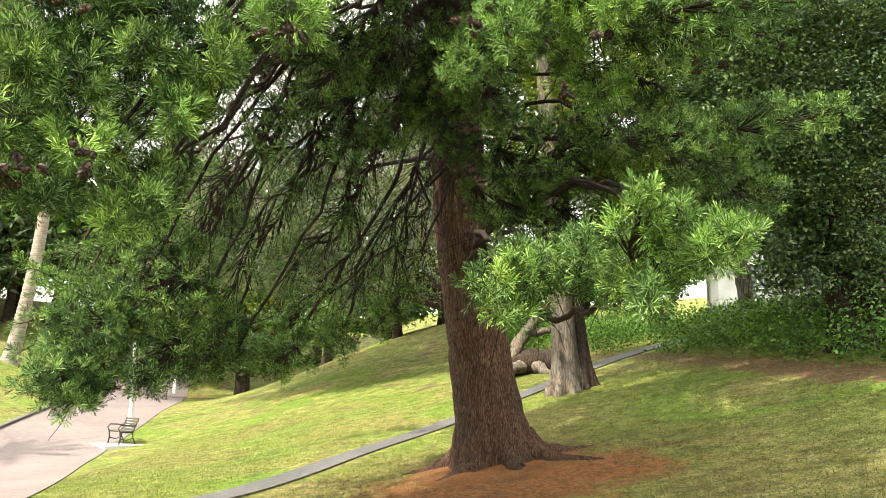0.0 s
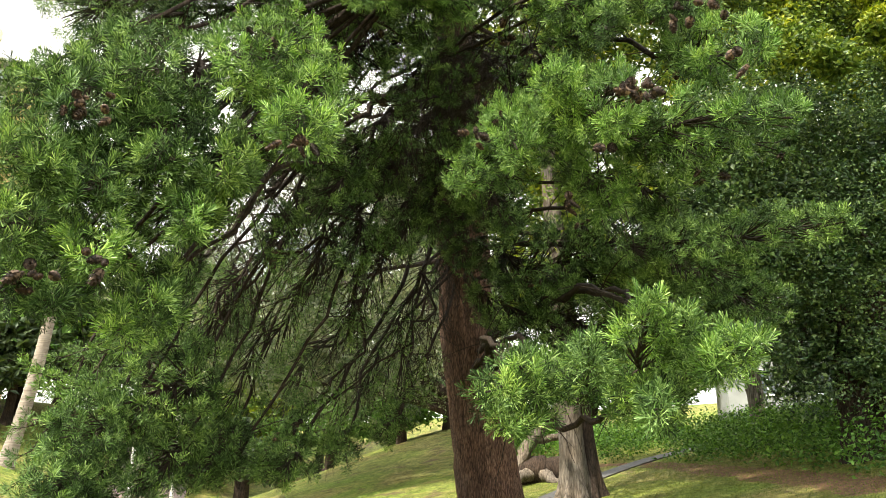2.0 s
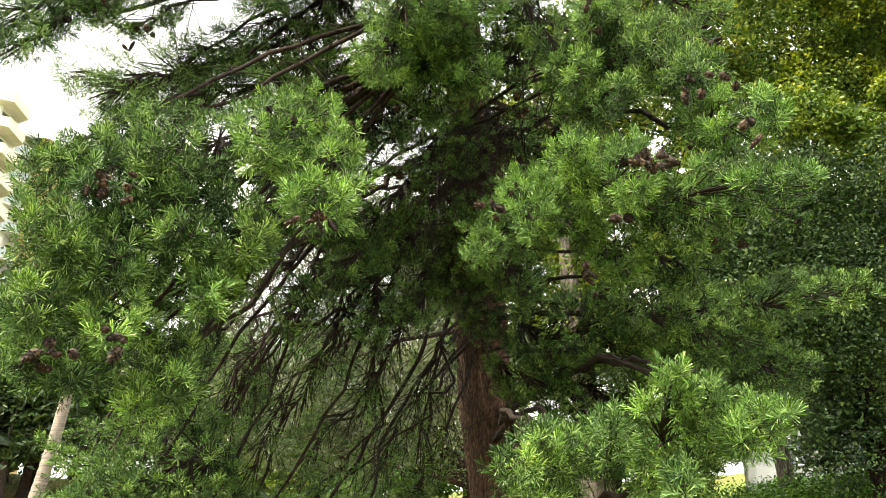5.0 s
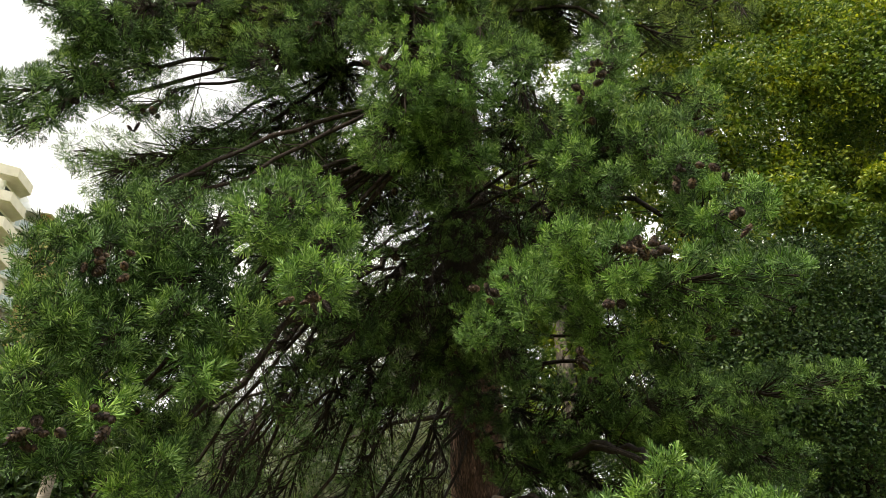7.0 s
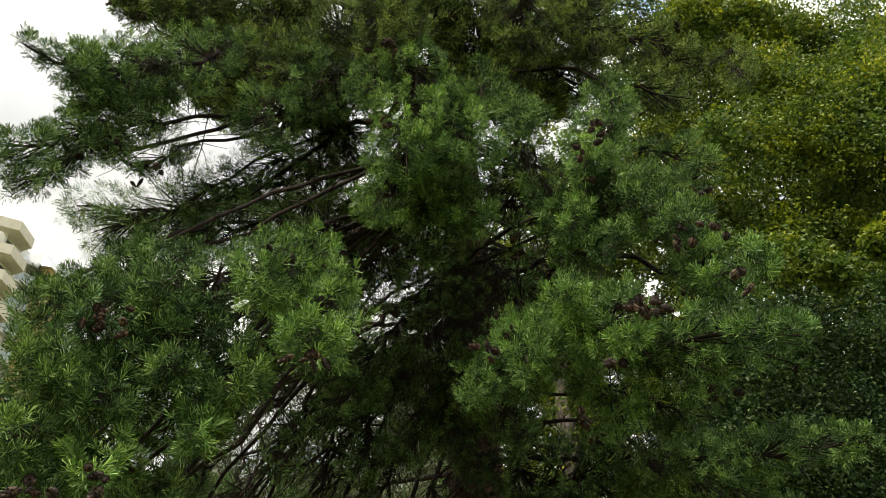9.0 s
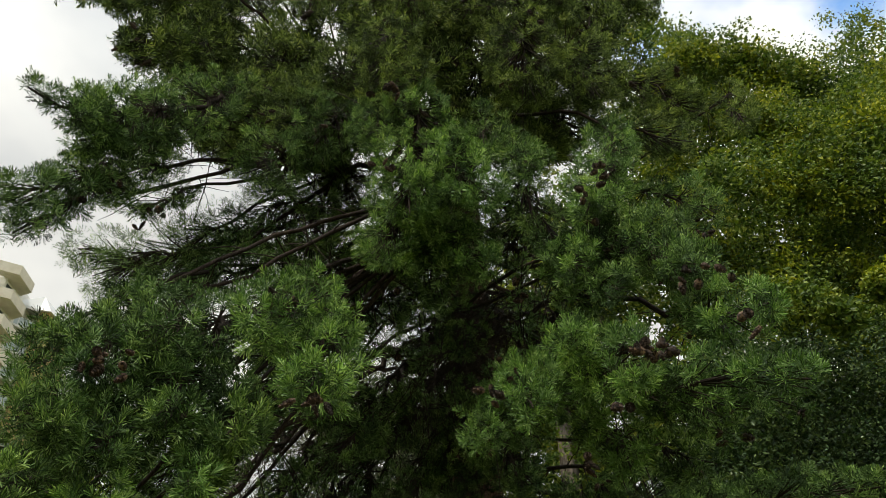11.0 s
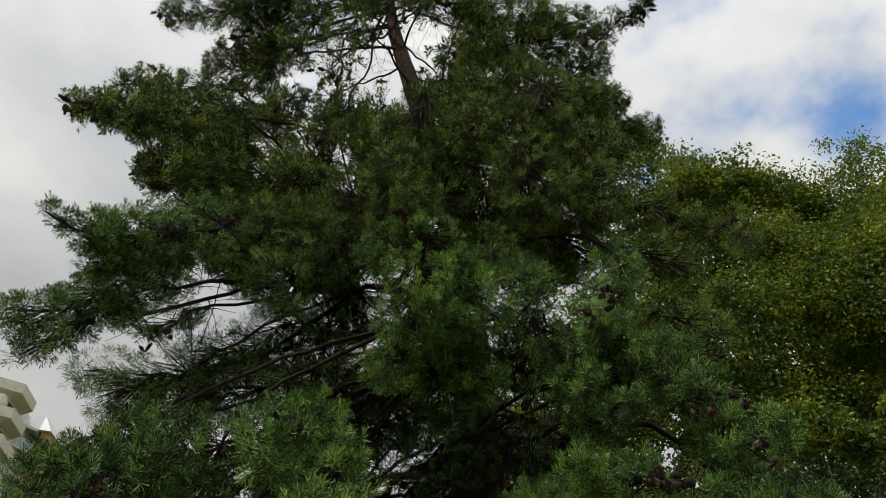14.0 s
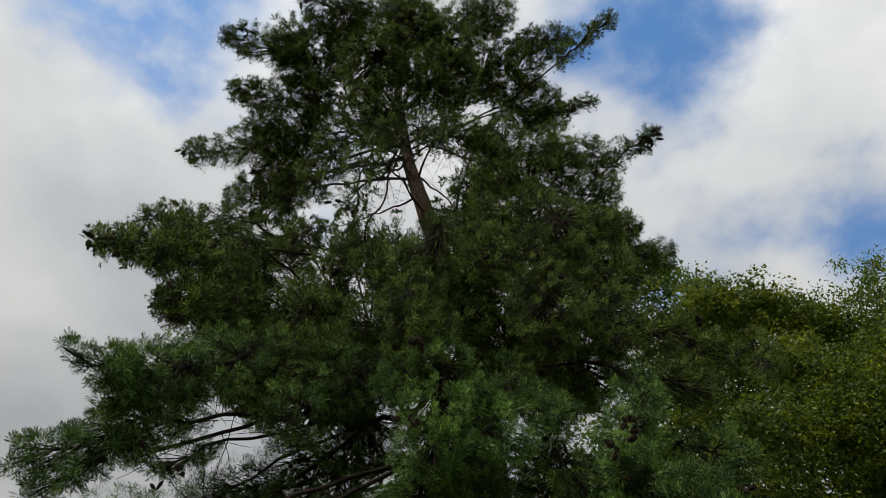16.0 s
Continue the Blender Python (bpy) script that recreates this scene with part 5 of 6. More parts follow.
limb(8.2, (-3.27, 8.60, 1.67), 0.45, bare=0.78, droop=0.2, full=1.35, twigs=10, radius=0.028, spread=0.85)
limb(7.4, (-2.26, 9.74, 1.81), 0.45, bare=0.78, droop=0.2, sunlit=True, full=1.35, twigs=10, radius=0.028, spread=0.85)
# thickets of dead twigs close to the trunk
limb(9.2, (-0.59, 7.59, 5.51), 0.3, bare=0.93, full=0.3, twigs=22, cones=2, radius=0.03)
limb(8.6, (-0.11, 8.67, 5.38), 0.3, bare=0.93, full=0.3, twigs=22, cones=2, radius=0.03)
limb(8.4, (-0.88, 8.35, 5.24), 0.3, bare=0.93, full=0.3, twigs=22, cones=2, radius=0.03)
limb(9.6, (0.71, 7.82, 5.92), 0.3, bare=0.93, full=0.3, twigs=22, cones=2, radius=0.03)
limb(10.6, (-1.24, 7.36, 6.58), 0.3, bare=0.93, full=0.3, twigs=22, cones=2, radius=0.03)


def crown_fill():
    """Limbs on the far side and in the top of the crown."""
    g = np.random.default_rng(21)
    turn = 0.0
    for z in np.concatenate([np.arange(5.5, 16, 0.3), np.arange(16, 31.4, 0.5)]):
        turn += 137.5
        a = radians(turn + g.normal(0, 12))
        reach = (6.0 if z < 18 else 5.2) * (1 - (z - 7) / 27) ** 0.8 + 0.6
        far_side = math.sin(a) > -0.15
        if z < 18 and not far_side:
            continue
        if 9 < z < 15 and math.cos(a) < -0.45:
            continue
        c = on_trunk(z)
        limb(z, (c[0] + reach * math.cos(a), c[1] + reach * math.sin(a), z + reach * (0.10 + 0.02 * (z - 12))), 0.3,
             full=0.8 if z < 18 else 1.7, bare=0.30 if z < 21 else 0.15, cones=5, fine=2 if z < 21 else 1)


crown_fill()

v, f = bundle(HIGH_CONES)
tagged(child("cone_growth", mesh_of("cone_growth", v, f, M_CONE), pine), "many dark brown cones high in the crown", kind="stuff")


# ---------------------------------------------------------------- broad-leaved trees and shrubs
def leaf_mesh(name, spots, size, material, g, flat=0.35, aspect=0.45, out=None):
    """One folded four-cornered leaf at each spot."""
    n = len(spots)
    d = unit(g.standard_normal((n, 3)) * np.array([1, 1, 0.7]) - np.array([0, 0, 0.25]) + (0 if out is None else out * 0.6))
    nn = unit(np.cross(d, g.standard_normal((n, 3))) + np.array([0, 0, flat]))
    s = unit(np.cross(d, nn))
    ln = (size * (0.65 + 0.7 * g.random(n)))[:, None]
    root = spots - d * ln * 0.5
    tip = spots + d * ln * 0.5
    lift = nn * ln * 0.10
    v = np.stack([root, spots - s * ln * aspect / 2 + lift, tip, spots + s * ln * aspect / 2 + lift], 1).reshape(-1, 3)
    i = np.arange(n)[:, None] * 4
    f = np.concatenate([i + [0, 1, 2], i + [0, 2, 3]], 1).reshape(-1, 3)
    return mesh_of(name, v, f, material)


def clump_spots(lobes, clumps, per, radius, g, shell=0.55):
    """Spots of leaves in clumps that stand in the outer part of ellipsoid lobes (x, y, z, rx, ry, rz)."""
    lobes = np.asarray(lobes, float)
    vol = lobes[:, 3] * lobes[:, 4] * lobes[:, 5]
    vol = vol ** 0.7
    which = g.choice(len(lobes), clumps, p=vol / vol.sum())
    u = unit(g.standard_normal((clumps, 3)))
    rr = shell + (1 - shell) * g.random((clumps, 1)) ** 0.6
    rr = rr * (1 + 0.07 * g.standard_normal((clumps, 1)))
    c = lobes[which, :3] + u * rr * lobes[which, 3:]
    rad = radius * (0.55 + 0.8 * g.random((clumps, 1, 1)))
    q = unit(g.standard_normal((clumps, per, 3))) * (g.random((clumps, per, 1)) ** 0.5) * rad * np.array([1.15, 1.15, 0.7])
    spots = (c[:, None] + q).reshape(-1, 3)
    out = unit(q.reshape(-1, 3))
    return c, spots, out


def broadleaf(name, label, base, lobes, trunk_r, fork, leaf, bark, size, clumps, per, radius, seed, stems=1, limbs=14, lean=(0, 0), shell=0.55, category="tree", group="", aspect=0.45):
    g = np.random.default_rng(seed)
    base = np.array(base, float)
    tree = thing(name, label, category, group=group)
    c, spots, out = clump_spots(lobes, clumps, per, radius, g, shell)
    top = base + np.array([lean[0], lean[1], fork])
    for s in range(stems):
        off = np.array([0.0, 0, 0]) if stems == 1 else np.array([math.cos(s * 2.4), math.sin(s * 2.4), 0]) * trunk_r * 0.9
        line = bezier(base + off - [0, 0, 0.3], (base + top) / 2 + off * 1.3 + g.normal(0, 0.15, 3), top + off * 1.5, 16)
        rad = np.linspace(trunk_r, trunk_r * 0.6, 16)
        rad[:4] *= np.array([1.55, 1.3, 1.12, 1.03])
        v, f = tube(line, rad, 14, 0.03, seed)
        child("trunk", mesh_of("trunk", v, f, bark, True), tree)
    pick = c[g.choice(len(c), limbs, replace=False)]
    for q in pick:
        a = top + g.normal(0, 0.12, 3)
        ln = np.linalg.norm(q - a)
        v, f = tube(bezier(a, (a + q) / 2 + np.array([0, 0, ln * 0.12]) + g.normal(0, 0.06 * ln, 3), q, 10), np.linspace(trunk_r * 0.38, 0.02, 10), 6, 0.04, 2)
        child("limb", mesh_of("limb", v, f, bark, True), tree)
    child("crown", leaf_mesh("crown", spots, size, leaf, g, out=out, aspect=aspect), tree)
    inner = np.array(lobes)[g.integers(0, len(lobes), len(lobes) * (150 if size > 0.4 else 1000 if size < 0.11 else 100))]
    inner = inner[:, :3] + unit(g.standard_normal((len(inner), 3))) * 0.7 * g.random((len(inner), 1)) ** 0.4 * inner[:, 3:]
    child("inner_foliage", leaf_mesh("inner_foliage", inner, min(0.8, (1.5 if size > 0.11 else 1.55) * size), leaf, g, aspect=0.6), tree)
    return tree


def lobes_in(centre, radii, count, share, seed):
    """Smaller lobes spread through one large ellipsoid, for an uneven outline."""
    g = np.random.default_rng(seed)
    u = unit(g.standard_normal((count, 3))) * (0.45 + 0.35 * g.random((count, 1)))
    c = np.array(centre) + u * np.array(radii)
    r = np.array(radii) * share * (0.75 + 0.5 * g.random((count, 1)))
    return np.concatenate([c, r], 1)


broadleaf("evergreen_tree", "large evergreen tree with glossy dark leaves above the planted bank", on_ground(8.7, 16.6),
          np.concatenate([lobes_in((9.3, 17.4, 8.8), (4.8, 3.4, 5.8), 26, 0.34, 1), lobes_in((8.2, 16.4, 5.6), (2.6, 1.6, 2.6), 12, 0.45, 9), lobes_in((6.3, 16.9, 8.2), (2.0, 1.5, 3.6), 10, 0.42, 10), lobes_in((5.6, 17.4, 6.6), (1.7, 1.2, 2.0), 7, 0.45, 15), lobes_in((6.8, 15.9, 6.5), (1.0, 1.0, 1.6), 6, 0.5, 17)]), 0.36, 5.0, M_LEAF_DARK, M_BARK_BROWN, 0.084, 1800, 92, 0.46, 31, stems=2, aspect=0.55)
broadleaf("evergreen_tree", "tall tree with yellow-green young foliage behind the pine", on_ground(10.5, 21.5),
          np.concatenate([lobes_in((8.2, 20.6, 18.6), (4.6, 3.4, 7.6), 26, 0.34, 2), [[5.9, 19.4, 25.2, 1.0, 0.9, 0.8], [6.6, 19.8, 25.4, 0.8, 0.7, 0.7]]]), 0.35, 8.0, M_LEAF_LIME, M_BARK_BROWN, 0.12, 800, 90, 0.52, 32, aspect=0.65)
broadleaf("evergreen_tree", "tall leafy tree with olive-yellow new growth on its crown", on_ground(13.2, 19.5),
          np.concatenate([lobes_in((12.2, 18.0, 17.7), (4.2, 3.0, 6.2), 22, 0.36, 12), [[8.5, 16.1, 17.0, 1.1, 0.9, 1.0], [7.9, 16.0, 17.2, 0.9, 0.8, 0.9], [9.3, 16.6, 17.4, 1.0, 0.9, 1.0], [6.7, 16.4, 20.0, 1.2, 0.9, 1.0], [7.8, 16.1, 19.8, 1.2, 0.9, 1.0], [8.8, 16.1, 19.3, 1.2, 0.9, 1.0], [9.6, 16.1, 18.9, 1.2, 0.9, 1.0], [5.9, 16.9, 19.8, 1.2, 0.9, 1.0]], lobes_in((9.0, 15.6, 13.0), (3.4, 1.5, 4.6), 16, 0.34, 14), [[6.9, 14.6, 10.6, 0.9, 0.7, 0.7], [7.7, 14.4, 10.2, 0.8, 0.6, 0.6], [8.8, 14.3, 10.9, 0.7, 0.6, 0.6]]]), 0.35, 8.0, M_LEAF_LIME, M_BARK_BROWN, 0.10, 1150, 105, 0.50, 36, aspect=0.6)
broadleaf("park_tree", "light green tree close behind the pine", on_ground(3.75, 24.2),
          np.concatenate([lobes_in((4.4, 21.6, 12.8), (4.6, 3.0, 7.4), 26, 0.36, 3), lobes_in((5.2, 20.6, 6.8), (2.8, 1.4, 1.9), 10, 0.42, 19), lobes_in((3.8, 17.5, 7.8), (1.9, 1.2, 1.7), 8, 0.45, 24)]), 0.22, 7.5, M_LEAF_LIME, M_BARK_BROWN, 0.17, 780, 56, 0.55, 33, limbs=10)


def twin_stem_tree():
    """Two fused stems with spreading root buttresses; the crown stands in the pine's."""
    tree = thing("park_tree", "twin-stemmed tree, one stem pale grey, the other dark brown, roots flaring", "tree")
    base = np.array(on_ground(3.05, 19.4))
    ang = np.linspace(0, 2 * np.pi, 36, endpoint=False)
    for dx, dy, r0, lean, bark, ph in ((-0.10, 0.0, 0.29, (-0.25, 0.1), M_BARK_GREY, 0.4), (0.30, 0.22, 0.26, (-0.45, 0.5), M_BARK_BROWN, 2.0)):
        z = np.concatenate([np.linspace(-0.3, 1.6, 22), np.linspace(1.8, 11, 24)])
        flare = 1.05 * np.exp(-np.clip(z, 0, None) / 0.42)
        lob = 0.45 + 0.55 * np.cos(ang * 6 + ph)
        r = r0 * (1 - 0.035 * np.clip(z, 0, None))[:, None] * (1 + flare[:, None] * lob[None]) * (1 + 0.05 * np.cos(ang * 9 + ph))[None]
        cx = base[0] + dx + lean[0] * z / 6
        cy = base[1] + dy + lean[1] * z / 6
        v = np.stack([cx[:, None] + np.cos(ang)[None] * r, cy[:, None] + np.sin(ang)[None] * r, np.repeat((base[2] + z)[:, None], 36, 1)], -1)
        i = np.arange(len(z) - 1)[:, None] * 36
        j = np.arange(36)[None]
        k = (j + 1) % 36
        f = np.stack([i + j, i + k, i + 36 + k, i + 36 + j], -1).reshape(-1, 4)
        child("trunk", mesh_of("trunk", v.reshape(-1, 3), f, bark, True), tree)
    g = np.random.default_rng(8)
    c, spots, out = clump_spots(lobes_in((2.6, 20.2, 14.5), (2.8, 2.4, 4.0), 10, 0.42, 13), 180, 40, 0.55, g)
    for q in c[:8]:
        a = base + np.array([0.0, 0.2, 9.5])
        v, f = tube(bezier(a, (a + q) / 2 + np.array([0, 0, 0.5]), q, 8), np.linspace(0.12, 0.02, 8), 6)
        child("limb", mesh_of("limb", v, f, M_BARK_GREY, True), tree)
    child("crown", leaf_mesh("crown", spots, 0.17, M_LEAF_DARK, g, out=out), tree)


twin_stem_tree()


def fallen_root():
    """A rooted log mound with a crooked low limb that rises beside the footpath."""
    ob = thing("tree_stump", "crooked grey low limb rising from a brown rooted log", "stump")
    b = np.array(on_ground(2.15, 24.8))
    g = np.random.default_rng(4)
    wood = M_BARK_GREY

    def piece(name, pts, radii, mat, seed):
        pts = np.asarray(pts, float) + g.normal(0, 0.025, (len(pts), 3))
        v, f = tube(pts, radii, 12, 0.09, seed)
        child(name, mesh_of(name, v, f, mat, True), ob)

    piece("limb", bezier(b + [-0.15, 0, 0.1], b + [0.0, 0, 1.1], b + [1.25, 0.2, 2.3], 16), np.linspace(0.24, 0.15, 16), wood, 3)
    piece("limb", bezier(b + [0.55, 0.1, 1.35], b + [1.0, 0.1, 1.25], b + [1.8, 0.2, 1.75], 12), np.linspace(0.13, 0.07, 12), wood, 4)
    piece("limb", bezier(b + [-0.1, 0, 0.5], b + [-0.5, 0.1, 1.0], b + [-0.55, 0.1, 1.6], 10), np.linspace(0.17, 0.09, 10), wood, 8)
    piece("log", bezier(b + [-0.2, 0.1, 0.15], b + [0.8, -0.1, 0.75], b + [2.2, 0.1, 0.05], 18), 0.16 + 0.30 * np.sin(np.linspace(0.5, 2.9, 18)), M_BARK_BROWN, 6)
    for k in range(5):
        e = np.array([math.cos(k * 1.1 - 2.3), math.sin(k * 1.1 - 2.3) * 0.7, 0])
        pts = bezier(b + [0.5, 0, 0.35], b + e * 0.8 + [0.5, 0, 0.22], b + e * 1.9 + [0.5, 0, -0.1], 12)
        pts[:, 2] = np.maximum(pts[:, 2], ground_z(pts[:, 0], pts[:, 1]) - 0.03)
        piece("root", pts, np.linspace(0.26, 0.05, 12), wood, 10 + k)


fallen_root()
broadleaf("spreading_tree", "gnarled old tree with grey-green leaves spreading low over the lawn", on_ground(2.2, 28.5),
          np.concatenate([lobes_in((-4.5, 32.0, 10.0), (8.5, 4.0, 6.0), 34, 0.30, 4), lobes_in((-3.2, 28.0, 7.4), (5.0, 2.2, 3.2), 20, 0.36, 18), lobes_in((-6.2, 30.5, 6.6), (4.6, 2.0, 1.9), 14, 0.40, 23), lobes_in((-3.0, 31.5, 15.0), (5.5, 2.6, 4.2), 22, 0.36, 51)]), 0.42, 1.6, M_LEAF_GREY, M_BARK_BROWN, 0.135, 2400, 60, 0.55, 34, limbs=18, lean=(-1.2, 0.5))
broadleaf("shrub", "small many-stemmed shrub with pale stems on the planted bank", on_ground(9.6, 25.6),
          lobes_in((9.7, 25.8, 7.6), (1.8, 1.6, 1.6), 7, 0.45, 5), 0.16, 2.4, M_LEAF_DARK, M_BARK_GREY, 0.12, 120, 46, 0.4, 35, stems=3, limbs=8, category="shrub")

far_spots = [(-2.8, 43.5, 5, 3.2, M_LEAF_COVER), (6.0, 33.5, 5.0, 2.6, M_LEAF_COVER), (8.0, 33.5, 5.2, 2.4, M_LEAF_COVER), (-2.2, 40, 4.2, 2.6, M_LEAF_COVER), (2.8, 36, 3.8, 2.4, M_LEAF_COVER), (-24, 50, 13, 5.0, M_LEAF_FAR), (-15, 54, 15, 5.5, M_LEAF_LIME), (-33, 42, 10, 4.5, M_LEAF_FAR), (-6, 41.5, 4.5, 3.4, M_LEAF_COVER), (0, 41, 4.2, 3.2, M_LEAF_DARK), (5.5, 39, 4.5, 3.2, M_LEAF_COVER), (-11, 45, 5, 3.6, M_LEAF_FAR), (-30, 52, 13, 6.5, M_LEAF_FAR), (-20, 60, 15, 7.0, M_LEAF_FAR), (-9, 58, 17, 7.5, M_LEAF_FAR), (2, 54, 16, 7.0, M_LEAF_LIME), (13, 50, 12, 5.0, M_LEAF_FAR),
             (27, 46, 15, 6.0, M_LEAF_DARK), (-40, 44, 12, 6.0, M_LEAF_DARK), (18, 27, 13, 4.5, M_LEAF_DARK), (-27, 47, 6, 3.5, M_LEAF_COVER), (-17, 52, 6, 3.5, M_LEAF_COVER), (-22, 62, 12, 5, M_LEAF_FAR), (-12.5, 50, 8, 3.5, M_LEAF_LIME), (-29, 47, 9, 4.5, M_LEAF_FAR), (-24.5, 43, 9, 3.6, M_LEAF_FAR), (-26.5, 50, 13, 4.8, M_LEAF_LIME), (-25.5, 47, 14, 5.0, M_LEAF_COVER), (-28.5, 50, 15, 5.5, M_LEAF_FAR), (-37, 57, 10, 6.0, M_LEAF_FAR), (-29, 60, 9, 5.0, M_LEAF_COVER)]
for k, (x, y, h, r, leaf) in enumerate(far_spots):
    b = on_ground(x, y)
    broadleaf("park_tree", "leafy tree at the far edge of the lawn", b, lobes_in((x, y, b[2] + h * 0.58), (r, r * 0.8, h * 0.42), 12, 0.42, 40 + k), 0.3, h * 0.35,
              leaf, M_BARK_BROWN, 0.5 if h > 7 else 0.2, 190 if h > 7 else 120, 20 if h > 7 else 36, 1.0 if h > 7 else 0.6, 60 + k, limbs=7, group="trees at the far edge")


def bank_cover():
    """Low leafy planting on the bank behind the lawn."""
    g = np.random.default_rng(5)
    n = 12000
    x = g.uniform(1.5, 20, n)
    y = 12 + 22 * g.random(n) ** 1.1
    edge = np.interp(x, [1.5, 2.5, 6.3, 6.9, 7.3, 7.6, 9.5, 20], [30.5, 29.5, 25.6, 19.6, 15.9, 14.0, 10.5, 4])
    inside = (y > edge + 0.15 * g.standard_normal(n))
    foot = np.interp(y, [10, 12.2, 16.0, 18.4, 20.9, 26.6, 31.5], [-5, -3.3, -1.75, 0.3, 2.45, 6.5, 10.5])
    inside &= (x > foot + 0.9) | (x < foot - 0.9)
    x, y = x[inside], y[inside]
    depth = np.clip((y - np.interp(x, [1.5, 2.5, 6.3, 6.9, 7.3, 7.6, 9.5, 20], [30.5, 29.5, 25.6, 19.6, 15.9, 14.0, 10.5, 4])), 0, 0.9) / 0.9
    h = (0.52 + 0.52 * depth) * (0.75 + 0.5 * g.random(len(x)))
    per = 14
    base = np.stack([x, y, ground_z(x, y)], 1)
    q = g.normal(0, 1, (len(x), per, 3)) * np.array([0.20, 0.20, 0.10])
    spots = base[:, None] + q
    spots[..., 2] += h[:, None] * (0.12 + 0.88 * g.random((len(x), per)))
    spots = spots.reshape(-1, 3)
    ob = new("ground_cover", leaf_mesh("ground_cover", spots, 0.10, M_LEAF_COVER, g, flat=1.2, aspect=0.55))
    tagged(ob, "dense glossy green ground cover on the bank", "ground cover", kind="stuff")


bank_cover()


def lawn_blades():
    """Short blades over the near lawn."""
    g = np.random.default_rng(11)
    n = 130000
    x = g.uniform(-8, 10, n)
    y = 6 + 20 * g.random(n) ** 1.2
    keep = (np.hypot((x - 1.08) * 0.72, y - 11.6) > 1.5 + 0.5 * g.standard_normal(n))
    foot = np.interp(y, [6.4, 9.9, 12.2, 16.0, 18.4, 20.9, 26.6], [-8.0, -5.2, -3.3, -1.75, 0.3, 2.45, 6.5])
    keep &= np.abs(x - foot) > 0.75
    right = np.interp(y, [-2, 6, 14, 20.4, 25.3], [-3.0, -4.6, -7.0, -9.1, -10.2])
    keep &= x > right + 0.1
    x, y = x[keep], y[keep]
    n = len(x)
    root = np.stack([x, y, ground_z(x, y)], 1)
    d = unit(np.stack([g.normal(0, 0.5, n), g.normal(0, 0.5, n), np.ones(n)], 1))
    s = unit(np.cross(d, g.standard_normal((n, 3)))) * 0.006
    tip = root + d * (0.018 + 0.028 * g.random((n, 1)))
    v = np.stack([root - s, root + s, tip], 1).reshape(-1, 3)
    ob = new("grass", mesh_of("grass", v, np.arange(3 * n).reshape(-1, 3), M_GRASS_BLADE))
    tagged(ob, "short mown grass blades, green and straw", "grass", kind="stuff")


lawn_blades()


# ---------------------------------------------------------------- palm, posts, bench
def palm_bark():
    m = Mat("palm_bark", 0.9, spec=0.25)
    rings = m.noise(3.0, 4, 0.6, (0.4, 0.4, 5.0))
    c = m.ramp(rings, (0.3, (0.16, 0.13, 0.11)), (0.6, (0.33, 0.28, 0.24)), (0.8, (0.42, 0.36, 0.31)))
    return m.color(c).bump(rings, 0.06).m


M_PALM = palm_bark()


def palm(base, top, r, seed):
    g = np.random.default_rng(seed)
    tree = thing("palm_tree", "palm with a ringed pale grey leaning trunk", "palm tree", group="palms by the walk")
    base, top = np.array(base), np.array(top)
    t = np.linspace(0, 1, 60)
    line = base + (top - base) * t[:, None] + np.array([0.25, 0, 0]) * np.sin(np.pi * t)[:, None]
    rad = r * (1 - 0.25 * t) * (1 + 0.035 * np.sin(t * 190)) * (1 + 0.5 * np.exp(-t * 14))
    v, f = tube(line, rad, 18)
    child("trunk", mesh_of("trunk", v, f, M_PALM, True), tree)
    for k in range(26):
        a = k * 2.4
        el = radians(70 - 95 * (k / 26))
        e = np.array([math.cos(a) * math.cos(el), math.sin(a) * math.cos(el), math.sin(el)])
        ln = 3.2
        rib = bezier(top, top + e * ln * 0.6, top + e * ln - np.array([0, 0, 1.3]), 24)
        v, f = tube(rib, np.linspace(0.035, 0.006, 24), 4)
        tri = np.concatenate([f[:, [0, 1, 2]], f[:, [0, 2, 3]]])
        pieces = [(v, tri)]
        d = unit(np.gradient(rib, axis=0))
        s = unit(np.cross(d, [0, 0, 1.0]))
        for sg in (-1, 1):
            root = rib[3:]
            tip = root + (s[3:] * sg * 0.8 + d[3:] * 0.6 - np.array([0, 0, 0.25])) * (0.55 * np.sin(np.linspace(0.5, 2.9, 21)))[:, None]
            w = d[3:] * 0.03
            v = np.stack([root - w, root + w, tip], 1).reshape(-1, 3)
            pieces.append((v, np.arange(len(v)).reshape(-1, 3)))
        v, f = bundle(pieces)
        child("frond", mesh_of("frond", v, f, M_LEAF_FAR), tree)


pb = on_ground(-21.2, 39.6, -0.3)
palm(pb, (-19.75, 39.2, 13.0), 0.34, 1)
pb = on_ground(-16.6, 44.5, -0.3)
palm(pb, (pb[0] + 0.2, pb[1], pb[2] + 7.5), 0.40, 2)

pb = on_ground(-17.5, 19.5, -0.3)
palm(pb, (pb[0] + 0.3, pb[1] + 0.2, pb[2] + 8.2), 0.34, 3)

M_POST = Mat("pale_paint", 0.5).color((0.62, 0.61, 0.57)).m
M_IRON = Mat("dark_iron", 0.45, 0.6).color((0.045, 0.05, 0.048)).m


def slat_wood():
    m = Mat("bench_slat_wood", 0.7, spec=0.3)
    c = m.ramp(m.noise(14, 5, 0.6, (0.15, 1, 1)), (0.3, (0.035, 0.032, 0.026)), (0.7, (0.085, 0.078, 0.062)))
    return m.color(c).m


M_SLAT = slat_wood()


